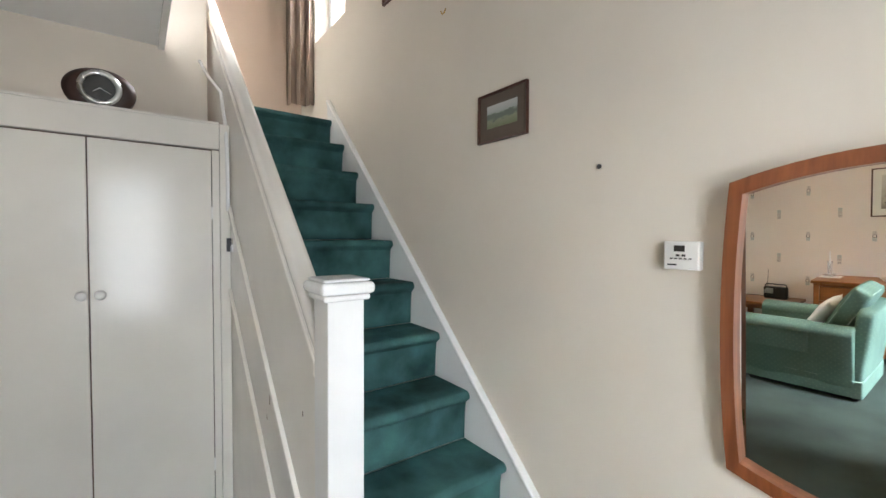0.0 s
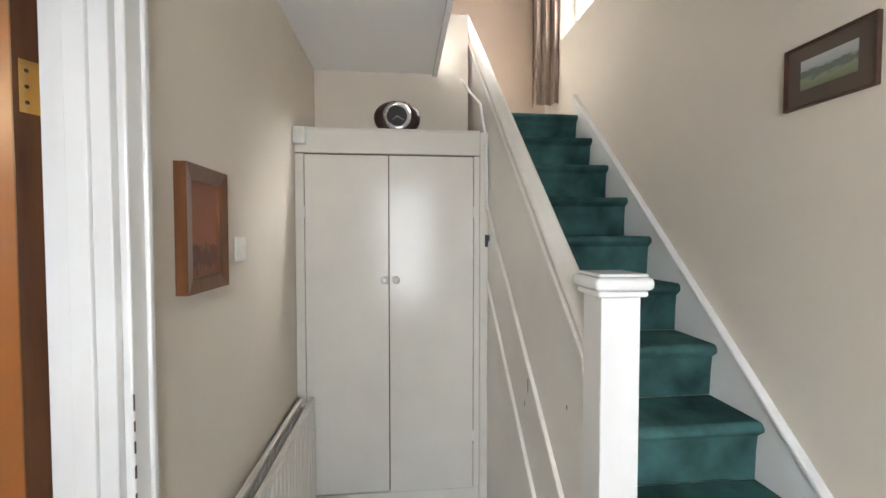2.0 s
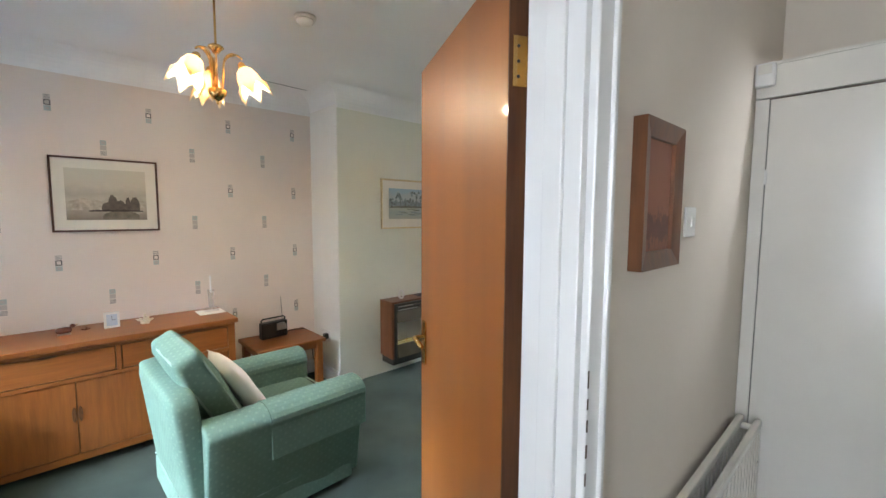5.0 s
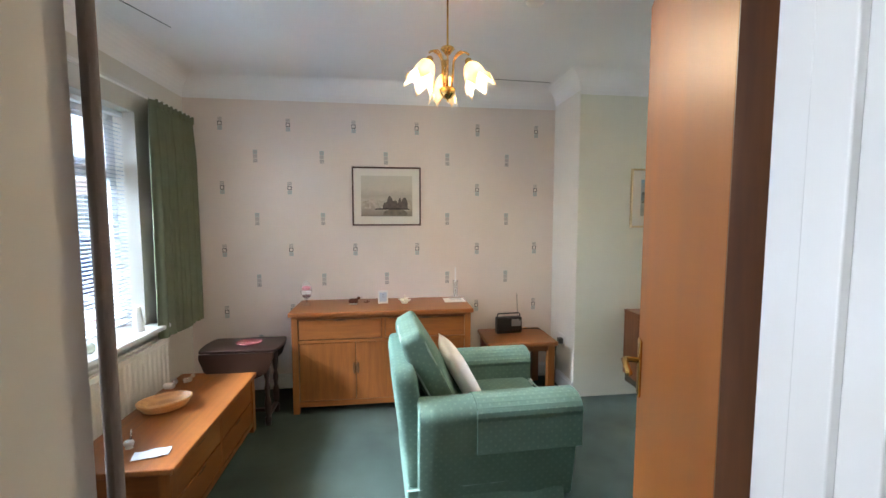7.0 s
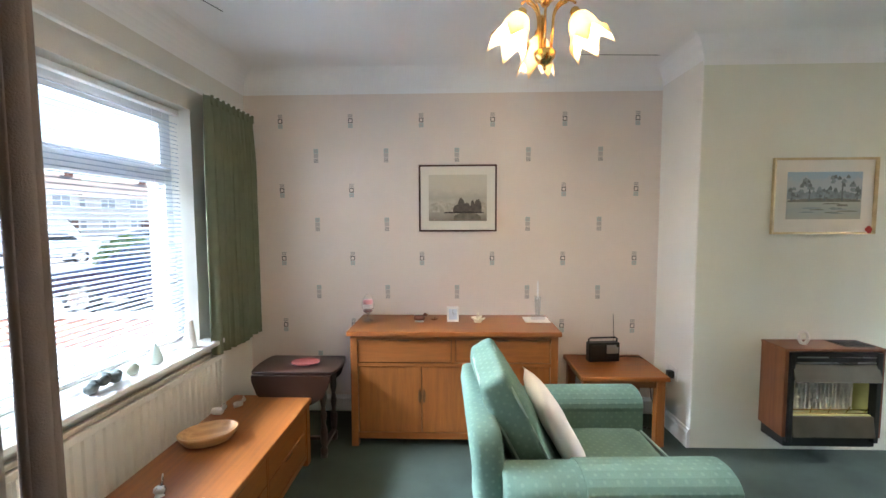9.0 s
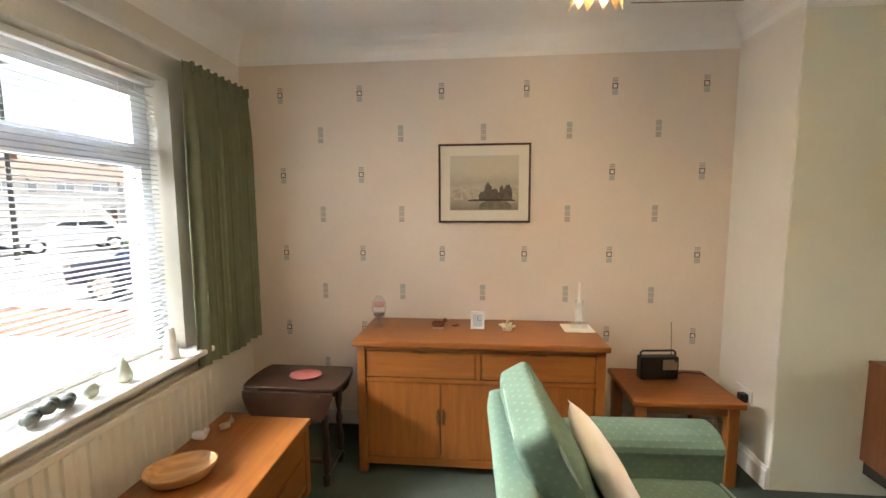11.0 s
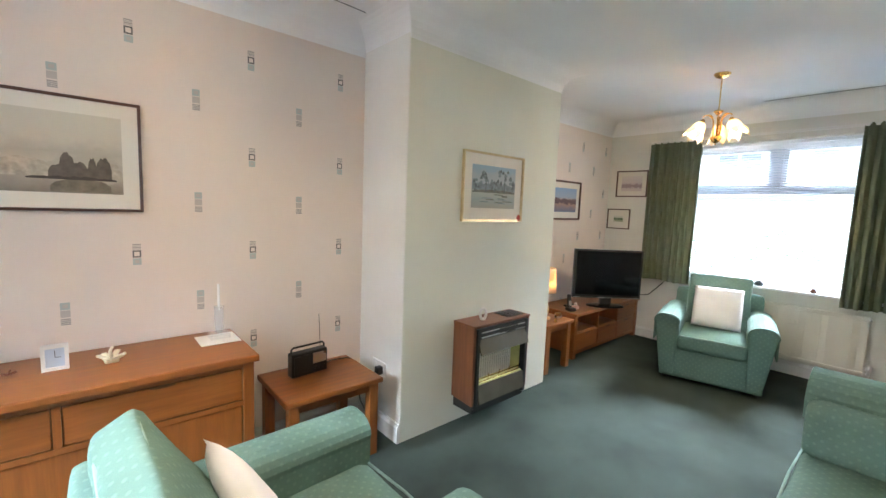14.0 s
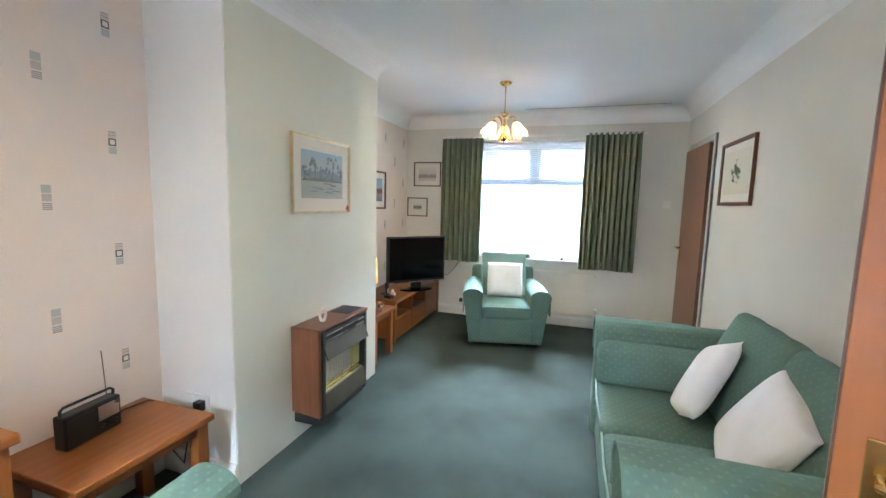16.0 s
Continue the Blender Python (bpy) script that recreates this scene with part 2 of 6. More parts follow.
def prism(outline, a0, a1, axis='y', bm=None):
    """An outline in the two other axes, drawn out from a0 to a1 along an axis."""
    bm = bm or bmesh.new()

    def at(p, a):
        return {'x': (a, p[0], p[1]), 'y': (p[0], a, p[1]), 'z': (p[0], p[1], a)}[axis]
    A = [bm.verts.new(at(p, a0)) for p in outline]
    B = [bm.verts.new(at(p, a1)) for p in outline]
    n = len(outline)
    for i in range(n):
        bm.faces.new((A[i], A[(i + 1) % n], B[(i + 1) % n], B[i]))
    bm.faces.new(A[::-1])
    bm.faces.new(B)
    return bm


def soft(cx, cy, cz, sx, sy, sz, r, puff=0.0, axis=2, n=9, wob=0.0, seed=0):
    """A padded block: rounded, bulging on the two faces across an axis, a little uneven."""
    bm = bmesh.new()
    bmesh.ops.create_cube(bm, size=2)
    bmesh.ops.subdivide_edges(bm, edges=bm.edges[:], cuts=n, use_grid_fill=True)
    h = Vector((sx / 2, sy / 2, sz / 2))
    r = min(r, min(h) * .98)
    o = [i for i in range(3) if i != axis]
    for v in bm.verts:
        c = Vector([math.copysign(abs(t) ** .75, t) for t in v.co])
        q = Vector((c.x * h.x, c.y * h.y, c.z * h.z))
        inner = Vector([max(-(h[i] - r), min(h[i] - r, q[i])) for i in range(3)])
        d = q - inner
        if d.length > 1e-6:
            q = inner + d.normalized() * r
        q[axis] += math.copysign(puff, c[axis]) * (1 - c[o[0]] ** 2) * (1 - c[o[1]] ** 2) * (abs(c[axis]) > .5)
        if wob:
            q += wob * noise.noise_vector(q * 7 + Vector((seed, 3 * seed, 0)))
        v.co = q + Vector((cx, cy, cz))
    return bm

# ---------------------------------------------------------------- the shell
X0, XR = -.03, 6.58            # front and rear walls of the living room
YP, YH = .385, .27             # partition: living face, hall face
YA, YC, YB = 3.5, 3.02, 3.64   # front alcove wall, chimney breast, rear alcove wall
CX0, CX1 = 3.015, 4.495        # chimney breast
ZC, ZH, ZU = 2.52, 2.6, 4.85   # ceilings: living room, hall, stairwell
YM = -1.49                     # the hall's party wall
T = .28                        # outer walls
DX0, DX1, DZ = 1.13, 2.005, 2.03   # doorway hall to living room
EX0, EX1 = 5.62, 6.38          # second doorway

structure("floor_living", box(X0 - T, XR + T, YP, YB + T, -.12, 0), M["carpet"], label="worn grey-green fitted carpet")
structure("floor_hall", box(X0 - T, XR + T, YM - T, YP, -.12, 0), M["carpet"], label="green hall carpet")
structure("ceiling_living", box(X0 - T, XR + T, YP, YB + T, ZC, ZC + .12), M["ceiling"], label="white painted plaster ceiling")
structure("ceiling_hall", box(X0 - T, 3.9, -.5, YP - .001, ZH, ZH + .25), M["ceiling"], label="white hall ceiling beneath the landing")
structure("ceiling_hall_front", box(X0 - T, .7, YM - T, -.5, ZH, ZH + .25), M["ceiling"])
structure("ceiling_stairwell", box(X0 - T, 5.0, YM - T, YP, ZU, ZU + .12), M["ceiling"])


def holed(name, axis, p0, p1, u0, u1, z0, z1, holes, material, label=""):
    """A wall across an axis between p0 and p1, with rectangular openings (u0, u1, z0, z1)."""
    bm = bmesh.new()
    us = sorted({u0, u1, *[h[0] for h in holes], *[h[1] for h in holes]})
    for a, b in zip(us, us[1:]):
        cuts = sorted([(h[2], h[3]) for h in holes if h[0] <= a + 1e-6 and h[1] >= b - 1e-6])
        z = z0
        spans = []
        for c0, c1 in cuts:
            if c0 > z:
                spans.append((z, c0))
            z = c1
        if z < z1:
            spans.append((z, z1))
        for s0, s1 in spans:
            box(*((p0, p1, a, b) if axis == 'x' else (a, b, p0, p1)), s0, s1, bm)
    bmesh.ops.remove_doubles(bm, verts=bm.verts, dist=1e-5)
    return structure(name, bm, material, label=label)


FW = (1.12, 2.87, .72, 2.1)     # front window opening
RW = (1.18, 2.78, .79, 2.2)     # rear window opening
FD = (-.85, .12, 0, 2.34)       # front door
SW = (3.62, 4.17, 2.99, 4.1)    # stair window
holed("wall_front", 'x', X0 - T, X0, YP, YA + T, -.1, ZC, [FW], M["cream_wall"], "cream papered front wall")
holed("wall_front_hall", 'x', X0 - T, X0, YM - T, YP, -.1, ZU, [FD], M["hall_wall"])
holed("wall_rear", 'x', XR, XR + T, YP, YB + T, -.1, ZC, [RW], M["cream_wall"], "cream papered rear wall")
wall_paper = structure("wall_wallpaper_front", box(X0, CX0, YA, YA + T, -.1, ZC), M["paper"], label="pinkish ribbed wallpaper with small printed squares")
wall_paper2 = structure("wall_wallpaper_rear", box(CX1, XR, YB, YB + T, -.1, ZC), M["paper"], label="pinkish ribbed wallpaper with small printed squares")
structure("chimney_breast", box(CX0 + .002, CX1 - .002, YC, YB + T, -.1, ZC), M["green_wall"], label="pale green chimney breast")
structure("chimney_side_front", box(CX0 - .004, CX0 + .004, YC + .003, YA + .1, 0, ZC), M["side_wall"])
structure("chimney_side_rear", box(CX1 - .004, CX1 + .004, YC + .003, YB + .1, 0, ZC), M["green_wall"])
# partition in two skins, so that each room has its own paint
YMID = (YP + YH) / 2
holed("wall_partition_living", 'y', YMID, YP, X0, XR, -.1, ZC + .1, [(DX0, DX1, -.1, DZ), (EX0, EX1, -.1, 2.04)], M["cream_wall"], "cream papered partition")
holed("wall_partition_hall", 'y', YH, YMID - .001, X0, XR, -.1, ZU, [(DX0, DX1, -.1, DZ), (EX0, EX1, -.1, 2.04)], M["hall_wall"], "off-white papered hall wall")
structure("wall_nib", box(X0, .88, YP, 1.0, -.1, ZC), M["anaglypta"], label="beige textured-paper wall nib beside the window bay")
holed("wall_party", 'y', YM - T, YM, X0, 5.0, -.1, ZU, [SW], M["hall_wall"], "off-white papered wall beside the stairs")
structure("wall_stair_end", box(4.5, 4.7, YM, YP - .12, 2.0, ZU), M["peach"], label="peach stairhead wall")
structure("wall_alcove_back", box(3.9, 4.0, -.5, YH, 0, ZU), M["hall_wall"])
structure("wall_alcove_back_low", box(3.9, 4.0, -.74, -.5, 0, 3.0), M["hall_wall"])
structure("wall_hall_back", box(4.7, 4.8, YM, YH, -.1, ZU), M["hall_wall"])
structure("wall_kitchen_back", box(5.3, 6.9, -1.2, -1.1, -.1, ZC), M["cream_wall"])
structure("ceiling_kitchen", box(4.8, 6.9, -1.2, YH, ZC, ZC + .1), M["ceiling"])
# stairwell edge under the landing
structure("landing_edge", box(.7, 3.9, -.53, -.5, ZH - .02, ZH + .3), M["gloss"], .004)

# coved cornice round the living room
OUT = [(X0, 1.0), (.88, 1.0), (.88, YP), (XR, YP), (XR, YB), (CX1, YB), (CX1, YC), (CX0, YC), (CX0, YA), (X0, YA)]


def inset(poly, d):
    """The outline (counter-clockwise, square-cornered) moved inwards by d."""
    n, res = len(poly), []
    for i in range(n):
        a, b, c = poly[i - 1], poly[i], poly[(i + 1) % n]
        x, y = b
        for p, q in ((a, b), (b, c)):
            dx, dy = q[0] - p[0], q[1] - p[1]
            L = math.hypot(dx, dy)
            if abs(dx) > abs(dy):
                y = b[1] + d * dx / L
            else:
                x = b[0] - d * dy / L
        res.append((x, y))
    return res


bm = bmesh.new()
rings = []
for k in range(9):
    a = radians(90 * k / 8)
    d, z = .16 * (1 - math.cos(a)), ZC - .15 + .15 * math.sin(a)
    rings.append([bm.verts.new((x, y, z - .002)) for x, y in inset(OUT, d + .001)])
for a, b in zip(rings, rings[1:]):
    for i in range(len(OUT)):
        bm.faces.new((a[i], a[(i + 1) % len(OUT)], b[(i + 1) % len(OUT)], b[i]))
co = structure("cornice", bm, M["ceiling"], label="white coved plaster cornice")
for p in co.data.polygons:
    p.use_smooth = False


def skirting(name, p, q, side, z=.12, t=.018):
    """A skirting board along a wall from p to q, proud of it on one side (dx, dy)."""
    x0, x1 = sorted((p[0], q[0]))
    y0, y1 = sorted((p[1], q[1]))
    if side[0]:
        prof = [(0, 0), (t, 0), (t, z - .025), (t * .6, z - .012), (t * .45, z), (0, z)]
        bm = prism([(x0 + side[0] * a, b) for a, b in prof], y0, y1, 'y')
    else:
        prof = [(0, 0), (t, 0), (t, z - .025), (t * .6, z - .012), (t * .45, z), (0, z)]
        bm = prism([(y0 + side[1] * a, b) for a, b in prof], x0, x1, 'x')
    return structure(name, bm, M["gloss"])


skirting("baseboard_alcove_front", (X0, YA), (CX0 - .004, YA), (0, -1))
skirting("baseboard_chimney_side", (CX0 - .004, YC), (CX0 - .004, YA), (-1, 0))
skirting("baseboard_front", (X0, 1.0), (X0, YA), (1, 0))
skirting("baseboard_rear", (XR, YP), (XR, YB), (-1, 0))
skirting("baseboard_alcove_rear", (CX1, YB), (XR, YB), (0, -1))
skirting("baseboard_partition", (DX1 + .1, YP), (EX0 - .08, YP), (0, 1))
skirting("baseboard_hall", (DX1 + .1, YH), (3.37, YH), (0, -1))

# ---------------------------------------------------------------- doorways and doors


def architrave(name, x0, x1, y, side, z, w=.07):
    bm = bmesh.new()
    y0, y1 = sorted((y, y + side * .02))
    ya, yb = sorted((y, y + side * .028))
    for a, b, c, d in ((x0 - w, x0, 0, z + w), (x1, x1 + w, 0, z + w)):
        box(a, b, y0, y1, c, d, bm)
    box(x0, x1, y0, y1, z, z + w, bm)
    box(x0 - w, x0 - w + .018, ya, yb, 0, z + w, bm)
    box(x1 + w - .018, x1 + w, ya, yb, 0, z + w, bm)
    return structure(name, bm, M["gloss"], .004, "white gloss-painted architrave")


def lining(name, x0, x1, z):
    bm = bmesh.new()
    box(x0, x0 + .022, YH - .004, YP + .004, 0, z, bm)
    box(x1 - .022, x1, YH - .004, YP + .004, 0, z, bm)
    box(x0 + .022, x1 - .022, YH - .004, YP + .004, z - .022, z, bm)
    box(x1 - .034, x1 - .022, YH + .03, YP - .045, 0, z - .022, bm)
    box(x0 + .022, x0 + .034, YH + .03, YP - .045, 0, z - .022, bm)
    return structure(name, bm, M["gloss"], .002, "white gloss-painted door lining with worn edges")


architrave("architrave_hall", DX0, DX1, YH, -1, DZ)
architrave("architrave_living", DX0, DX1, YP, 1, DZ)
lining("door_lining", DX0, DX1, DZ)
architrave("architrave_kitchen", EX0, EX1, YP, 1, 2.04, .05)
lining("door_lining_kitchen", EX0, EX1, 2.04)


def flush_door(name, hinge, rz, w, h, label, hinges=True, veneer="door_wood"):
    """A flush veneered door; local x runs from the hinge to the free edge."""
    d = thing(name, pose(hinge[0], hinge[1], .012, 0, 0, rz), label, "door", kind="structure")
    part("door_leaf", box(.004, w - .004, -.022, .022, 0, h), M[veneer], d, bevel=.0015)
    part("lipping", box(-.0, .004, -.0218, .0218, 0.001, h - .001), M["door_edge"], d, "dark wooden lipping")
    part("lipping", box(w - .004, w, -.0218, .0218, 0.001, h - .001), M["door_edge"], d, "dark wooden lipping")
    for s in (1, -1):
        bm = box(w - .078, w - .038, s * .022, s * .03, .93, 1.09)
        hd = part("handle_plate", bm, M["brass"], d, "brass lever handle plate", bevel=.003)
        part("lever", tube([(w - .058, s * .024, 1.03), (w - .058, s * .06, 1.03), (w - .07, s * .066, 1.032), (w - .16, s * .062, 1.026)], .0085), M["brass"], hd, smooth=True)
    if hinges:
        for z in (.25, h - .205):
            bm = box(-.003, -.0004, -.02, .014, z - .05, z + .05)
            tube([(-.005, -.024, z - .052), (-.005, -.024, z + .052)], .006, 8, bm)
            hg = part("hinge", bm, M["brass"], d, "brass butt hinge")
            for e in (-.03, 0, .03):
                part("screw", lathe([(.004, 0), (.003, .001)], 8), M["dark"], hg, m=pose(-.003, .002, z + e, 0, -90, 0))
    return d


flush_door("door_living", (1.990, .415), 64.0, .722, DZ - .03, "open varnished orange-brown flush door with brass lever", True)
flush_door("door_kitchen", (EX0 + .004, YP + .024), .6, .74, 2.01, "nearly closed brown varnished flush door", False, "brown_veneer")

# front door behind the start of the walk, with a tall glazed panel
fd = thing("door_front", pose(X0 - .14, -.365, 0), "white front door with a frosted glazed panel", "door", kind="structure")
bm = bmesh.new()
box(-.03, .03, -.48, -.33, .0, 2.33, bm), box(-.03, .03, .33, .48, .0, 2.33, bm)
box(-.03, .03, -.33, .33, .0, .6, bm), box(-.03, .03, -.33, .33, 2.22, 2.33, bm)
part("door_leaf", bm, M["upvc"], fd)
part("glass_panel", box(-.006, .006, -.33, .33, .6, 2.22), M["glass"], fd, "frosted glass")

# ---------------------------------------------------------------- windows and blinds


def window(name, x, y0, y1, z0, z1, zt, ym, side, low=None):
    """A white window in a front or rear opening: frame, transom, upper mullion, panes and sill. side: +1, the room lies towards +x."""
    w = thing(name, pose(x, 0, 0), "white plastic-framed window with two top lights", "window", kind="structure")
    f = .06
    bm = bmesh.new()
    box(-.035, .035, y0, y0 + f, z0, z1, bm), box(-.035, .035, y1 - f, y1, z0, z1, bm)
    box(-.035, .035, y0 + f, y1 - f, z0, z0 + f, bm), box(-.035, .035, y0 + f, y1 - f, z1 - f, z1, bm)
    box(-.035, .035, y0 + f, y1 - f, zt - .035, zt + .035, bm)
    box(-.035, .035, ym - .035, ym + .035, zt + .035, z1 - f, bm)
    part("window_frame", bm, M["upvc"], w, bevel=.004)
    for a, b in ((y0 + f, ym - .035), (ym + .035, y1 - f)):
        bm = bmesh.new()
        g = .04
        box(-.03, .04, a, a + g, zt + .035, z1 - f, bm), box(-.03, .04, b - g, b, zt + .035, z1 - f, bm)
        box(-.03, .04, a + g, b - g, zt + .035, zt + .035 + g, bm), box(-.03, .04, a + g, b - g, z1 - f - g, z1 - f, bm)
        s = part("sash", bm, M["upvc"], w)
        p = part("pane", box(-.004, .004, a + g, b - g, zt + .035 + g, z1 - f - g), M["glass"], s)
        p.visible_shadow = False
    p = part("pane", box(-.004, .004, y0 + f, y1 - f, z0 + f, zt - .035), M["glass"], w)
    p.visible_shadow = False
    return w


def blind(name, x, y0, y1, z0, z1, tilt, pitch=.024):
    """A venetian blind of single slats on ladder cords."""
    b = thing(name, pose(x, 0, 0), "white venetian blind with open slats", "blind")
    part("headrail", box(-.018, .018, y0, y1, z1 - .03, z1), M["upvc"], b, bevel=.003)
    part("bottom_rail", box(-.013, .013, y0, y1, z0, z0 + .014), M["upvc"], b, bevel=.003)
    bm = bmesh.new()
    prof = [(-.0125, -.0008), (-.006, .0012), (.006, .0012), (.0125, -.0008), (.0125, -.0016), (.006, .0004), (-.006, .0004), (-.0125, -.0016)]
    prism(prof, y0 + .004, y1 - .004, 'y', bm)
    first = part("slat", bm, M["slat"], b, m=pose(0, 0, z0 + .03, 0, tilt, 0))
    n = int((z1 - z0 - .07) / pitch)
    for i in range(1, n):
        s = new("slat", first.data)
        s.parent = b
        s.matrix_basis = pose(0, 0, z0 + .03 + i * pitch, 0, tilt + random.uniform(-1.5, 1.5), 0)
    for q in (.12, .5, .88):
        y = y0 + (y1 - y0) * q
        part("ladder_cord", tube([(.013, y, z0), (.013, y, z1)], .0012, 5), M["upvc"], b)
    part("wand", tube([(.03, y0 + .1, z1 - .03), (.034, y0 + .1, z0 + .5)], .003, 6), M["upvc"], b)
    return b


window("window_front", X0 - .16, *FW[:2], FW[2] + .01, FW[3], 1.70, 1.98, 1)
window("window_rear", XR + .14, *RW[:2], RW[2] + .01, RW[3], 1.72, 2.0, -1)
blind("venetian_blind", X0 - .075, FW[0] + .02, FW[1] - .02, FW[2] + .04, FW[3] - .01, 14)
blind("venetian_blind", XR + .06, RW[0] + .02, RW[1] - .02, RW[2] + .04, RW[3] - .01, -14)
structure("window_sill_front", box(X0 - .12, .1, FW[0] - .05, FW[1] + .05, FW[2] - .02, FW[2] + .008), M["gloss"], .006, "white painted window sill")
structure("window_sill_rear", box(XR - .09, XR + .1, RW[0] - .05, RW[1] + .05, RW[2] - .02, RW[2] + .008), M["gloss"], .006, "white painted window sill")
sw = thing("window_stair", pose(0, YM - .14, 0), "white-framed stair window", "window", kind="structure")
bm = bmesh.new()
a, b, c, d = SW
for q in ((a, a + .05, c, d), (b - .05, b, c, d), (a + .05, b - .05, c, c + .05), (a + .05, b - .05, d - .05, d)):
    box(q[0], q[1], -.03, .03, q[2], q[3], bm)
part("window_frame", bm, M["upvc"], sw, bevel=.003)
p = part("pane", box(a + .05, b - .05, -.004, .004, c + .05, d - .05), M["glass"], sw)
p.visible_shadow = False


def curtain(name, m, w, h, folds, label, material, top=.05, amp=.035, group="", taper=.0, seed=0):
    """A pleated curtain hanging down from its heading; local x across, y into the room, z down from 0."""
    th = thing(name, m, label, "curtain", group)
    bm = bmesh.new()
    nu, nv = folds * 10, 16
    rnd = random.Random(seed)
    ph = [rnd.uniform(-.6, .6) for _ in range(folds + 2)]
    am = [rnd.uniform(.7, 1.25) for _ in range(folds + 2)]
    rows = []
    for j in range(nv + 1):
        v = j / nv
        row = []
        for i in range(nu + 1):
            u = i / nu
            k = u * folds
            q = int(min(k, folds - 1))
            a = amp * (.45 + .55 * min(1, v * 5)) * (am[q] * (1 - (k - q)) + am[q + 1] * (k - q))
            y = a * math.sin(2 * math.pi * k + v * (ph[q] * (1 - (k - q)) + ph[q + 1] * (k - q)))
            x = (u - .5) * w * (1 - taper * v) + .3 * a * math.sin(4 * math.pi * k + 1)
            row.append(Vector((x, y, -h * v + .006 * math.sin(9 * u + seed) * v)))
        rows.append(row)
    front = [[bm.verts.new(p) for p in r] for r in rows]
    back = [[bm.verts.new(p + Vector((0, -.004, 0))) for p in r] for r in rows]
    for g, s in ((front, 1), (back, -1)):
        for j in range(nv):
            for i in range(nu):
                f = (g[j][i], g[j][i + 1], g[j + 1][i + 1], g[j + 1][i])
                bm.faces.new(f if s > 0 else f[::-1])
    for j in range(nv):
        bm.faces.new((front[j][0], front[j + 1][0], back[j + 1][0], back[j][0]))
        bm.faces.new((front[j][nu], back[j][nu], back[j + 1][nu], front[j + 1][nu]))
    part("cloth", bm, material, th, smooth=True)
    for i in range(folds):
        x = ((i + .25) / folds - .5) * w
        part("pleat", box(x - .008, x + .008, .012, .026, -top, .006), material, th, bevel=.003)
    return th


G = "green window curtains"
curtain("window_curtain", pose(.085, 3.1, 2.18, 0, 0, -90), .54, 1.54, 9, "green pleated sill-length curtain at the front window", M["curtain"], group=G, seed=1)
curtain("window_curtain", pose(XR - .12, 2.85, 2.225, 0, 0, 90), .52, 1.51, 8, "green pleated sill-length curtain at the rear window", M["curtain"], group=G, seed=2)
curtain("window_curtain", pose(XR - .12, 1.135, 2.25, 0, 0, 90), .58, 1.53, 10, "green pleated sill-length curtain at the rear window", M["curtain"], group=G, seed=3)
curtain("door_curtain", pose(.905, 1.035, 2.46, 0, 0, -60), .07, 2.42, 2, "long brown-grey curtain drawn back against the wall nib", M["strip"], amp=.014, seed=4, taper=-.6)
curtain("stair_curtain", pose(4.24, YM + .1, 4.15, 0, 0, 245), .2, 1.62, 3, "taupe satin curtain beside the stair window", M["stair_curtain"], amp=.03, seed=5)
tagged(part("curtain_track", box(.045, .07, 1.02, 3.4, 2.185, 2.205), M["white"], bevel=.003), "white curtain track above the front window", "curtain track")
tagged(part("curtain_track", box(XR - .12, XR - .09, .8, 3.12, 2.235, 2.255), M["white"], bevel=.003), "white curtain track above the rear window", "curtain track")

# ---------------------------------------------------------------- seating


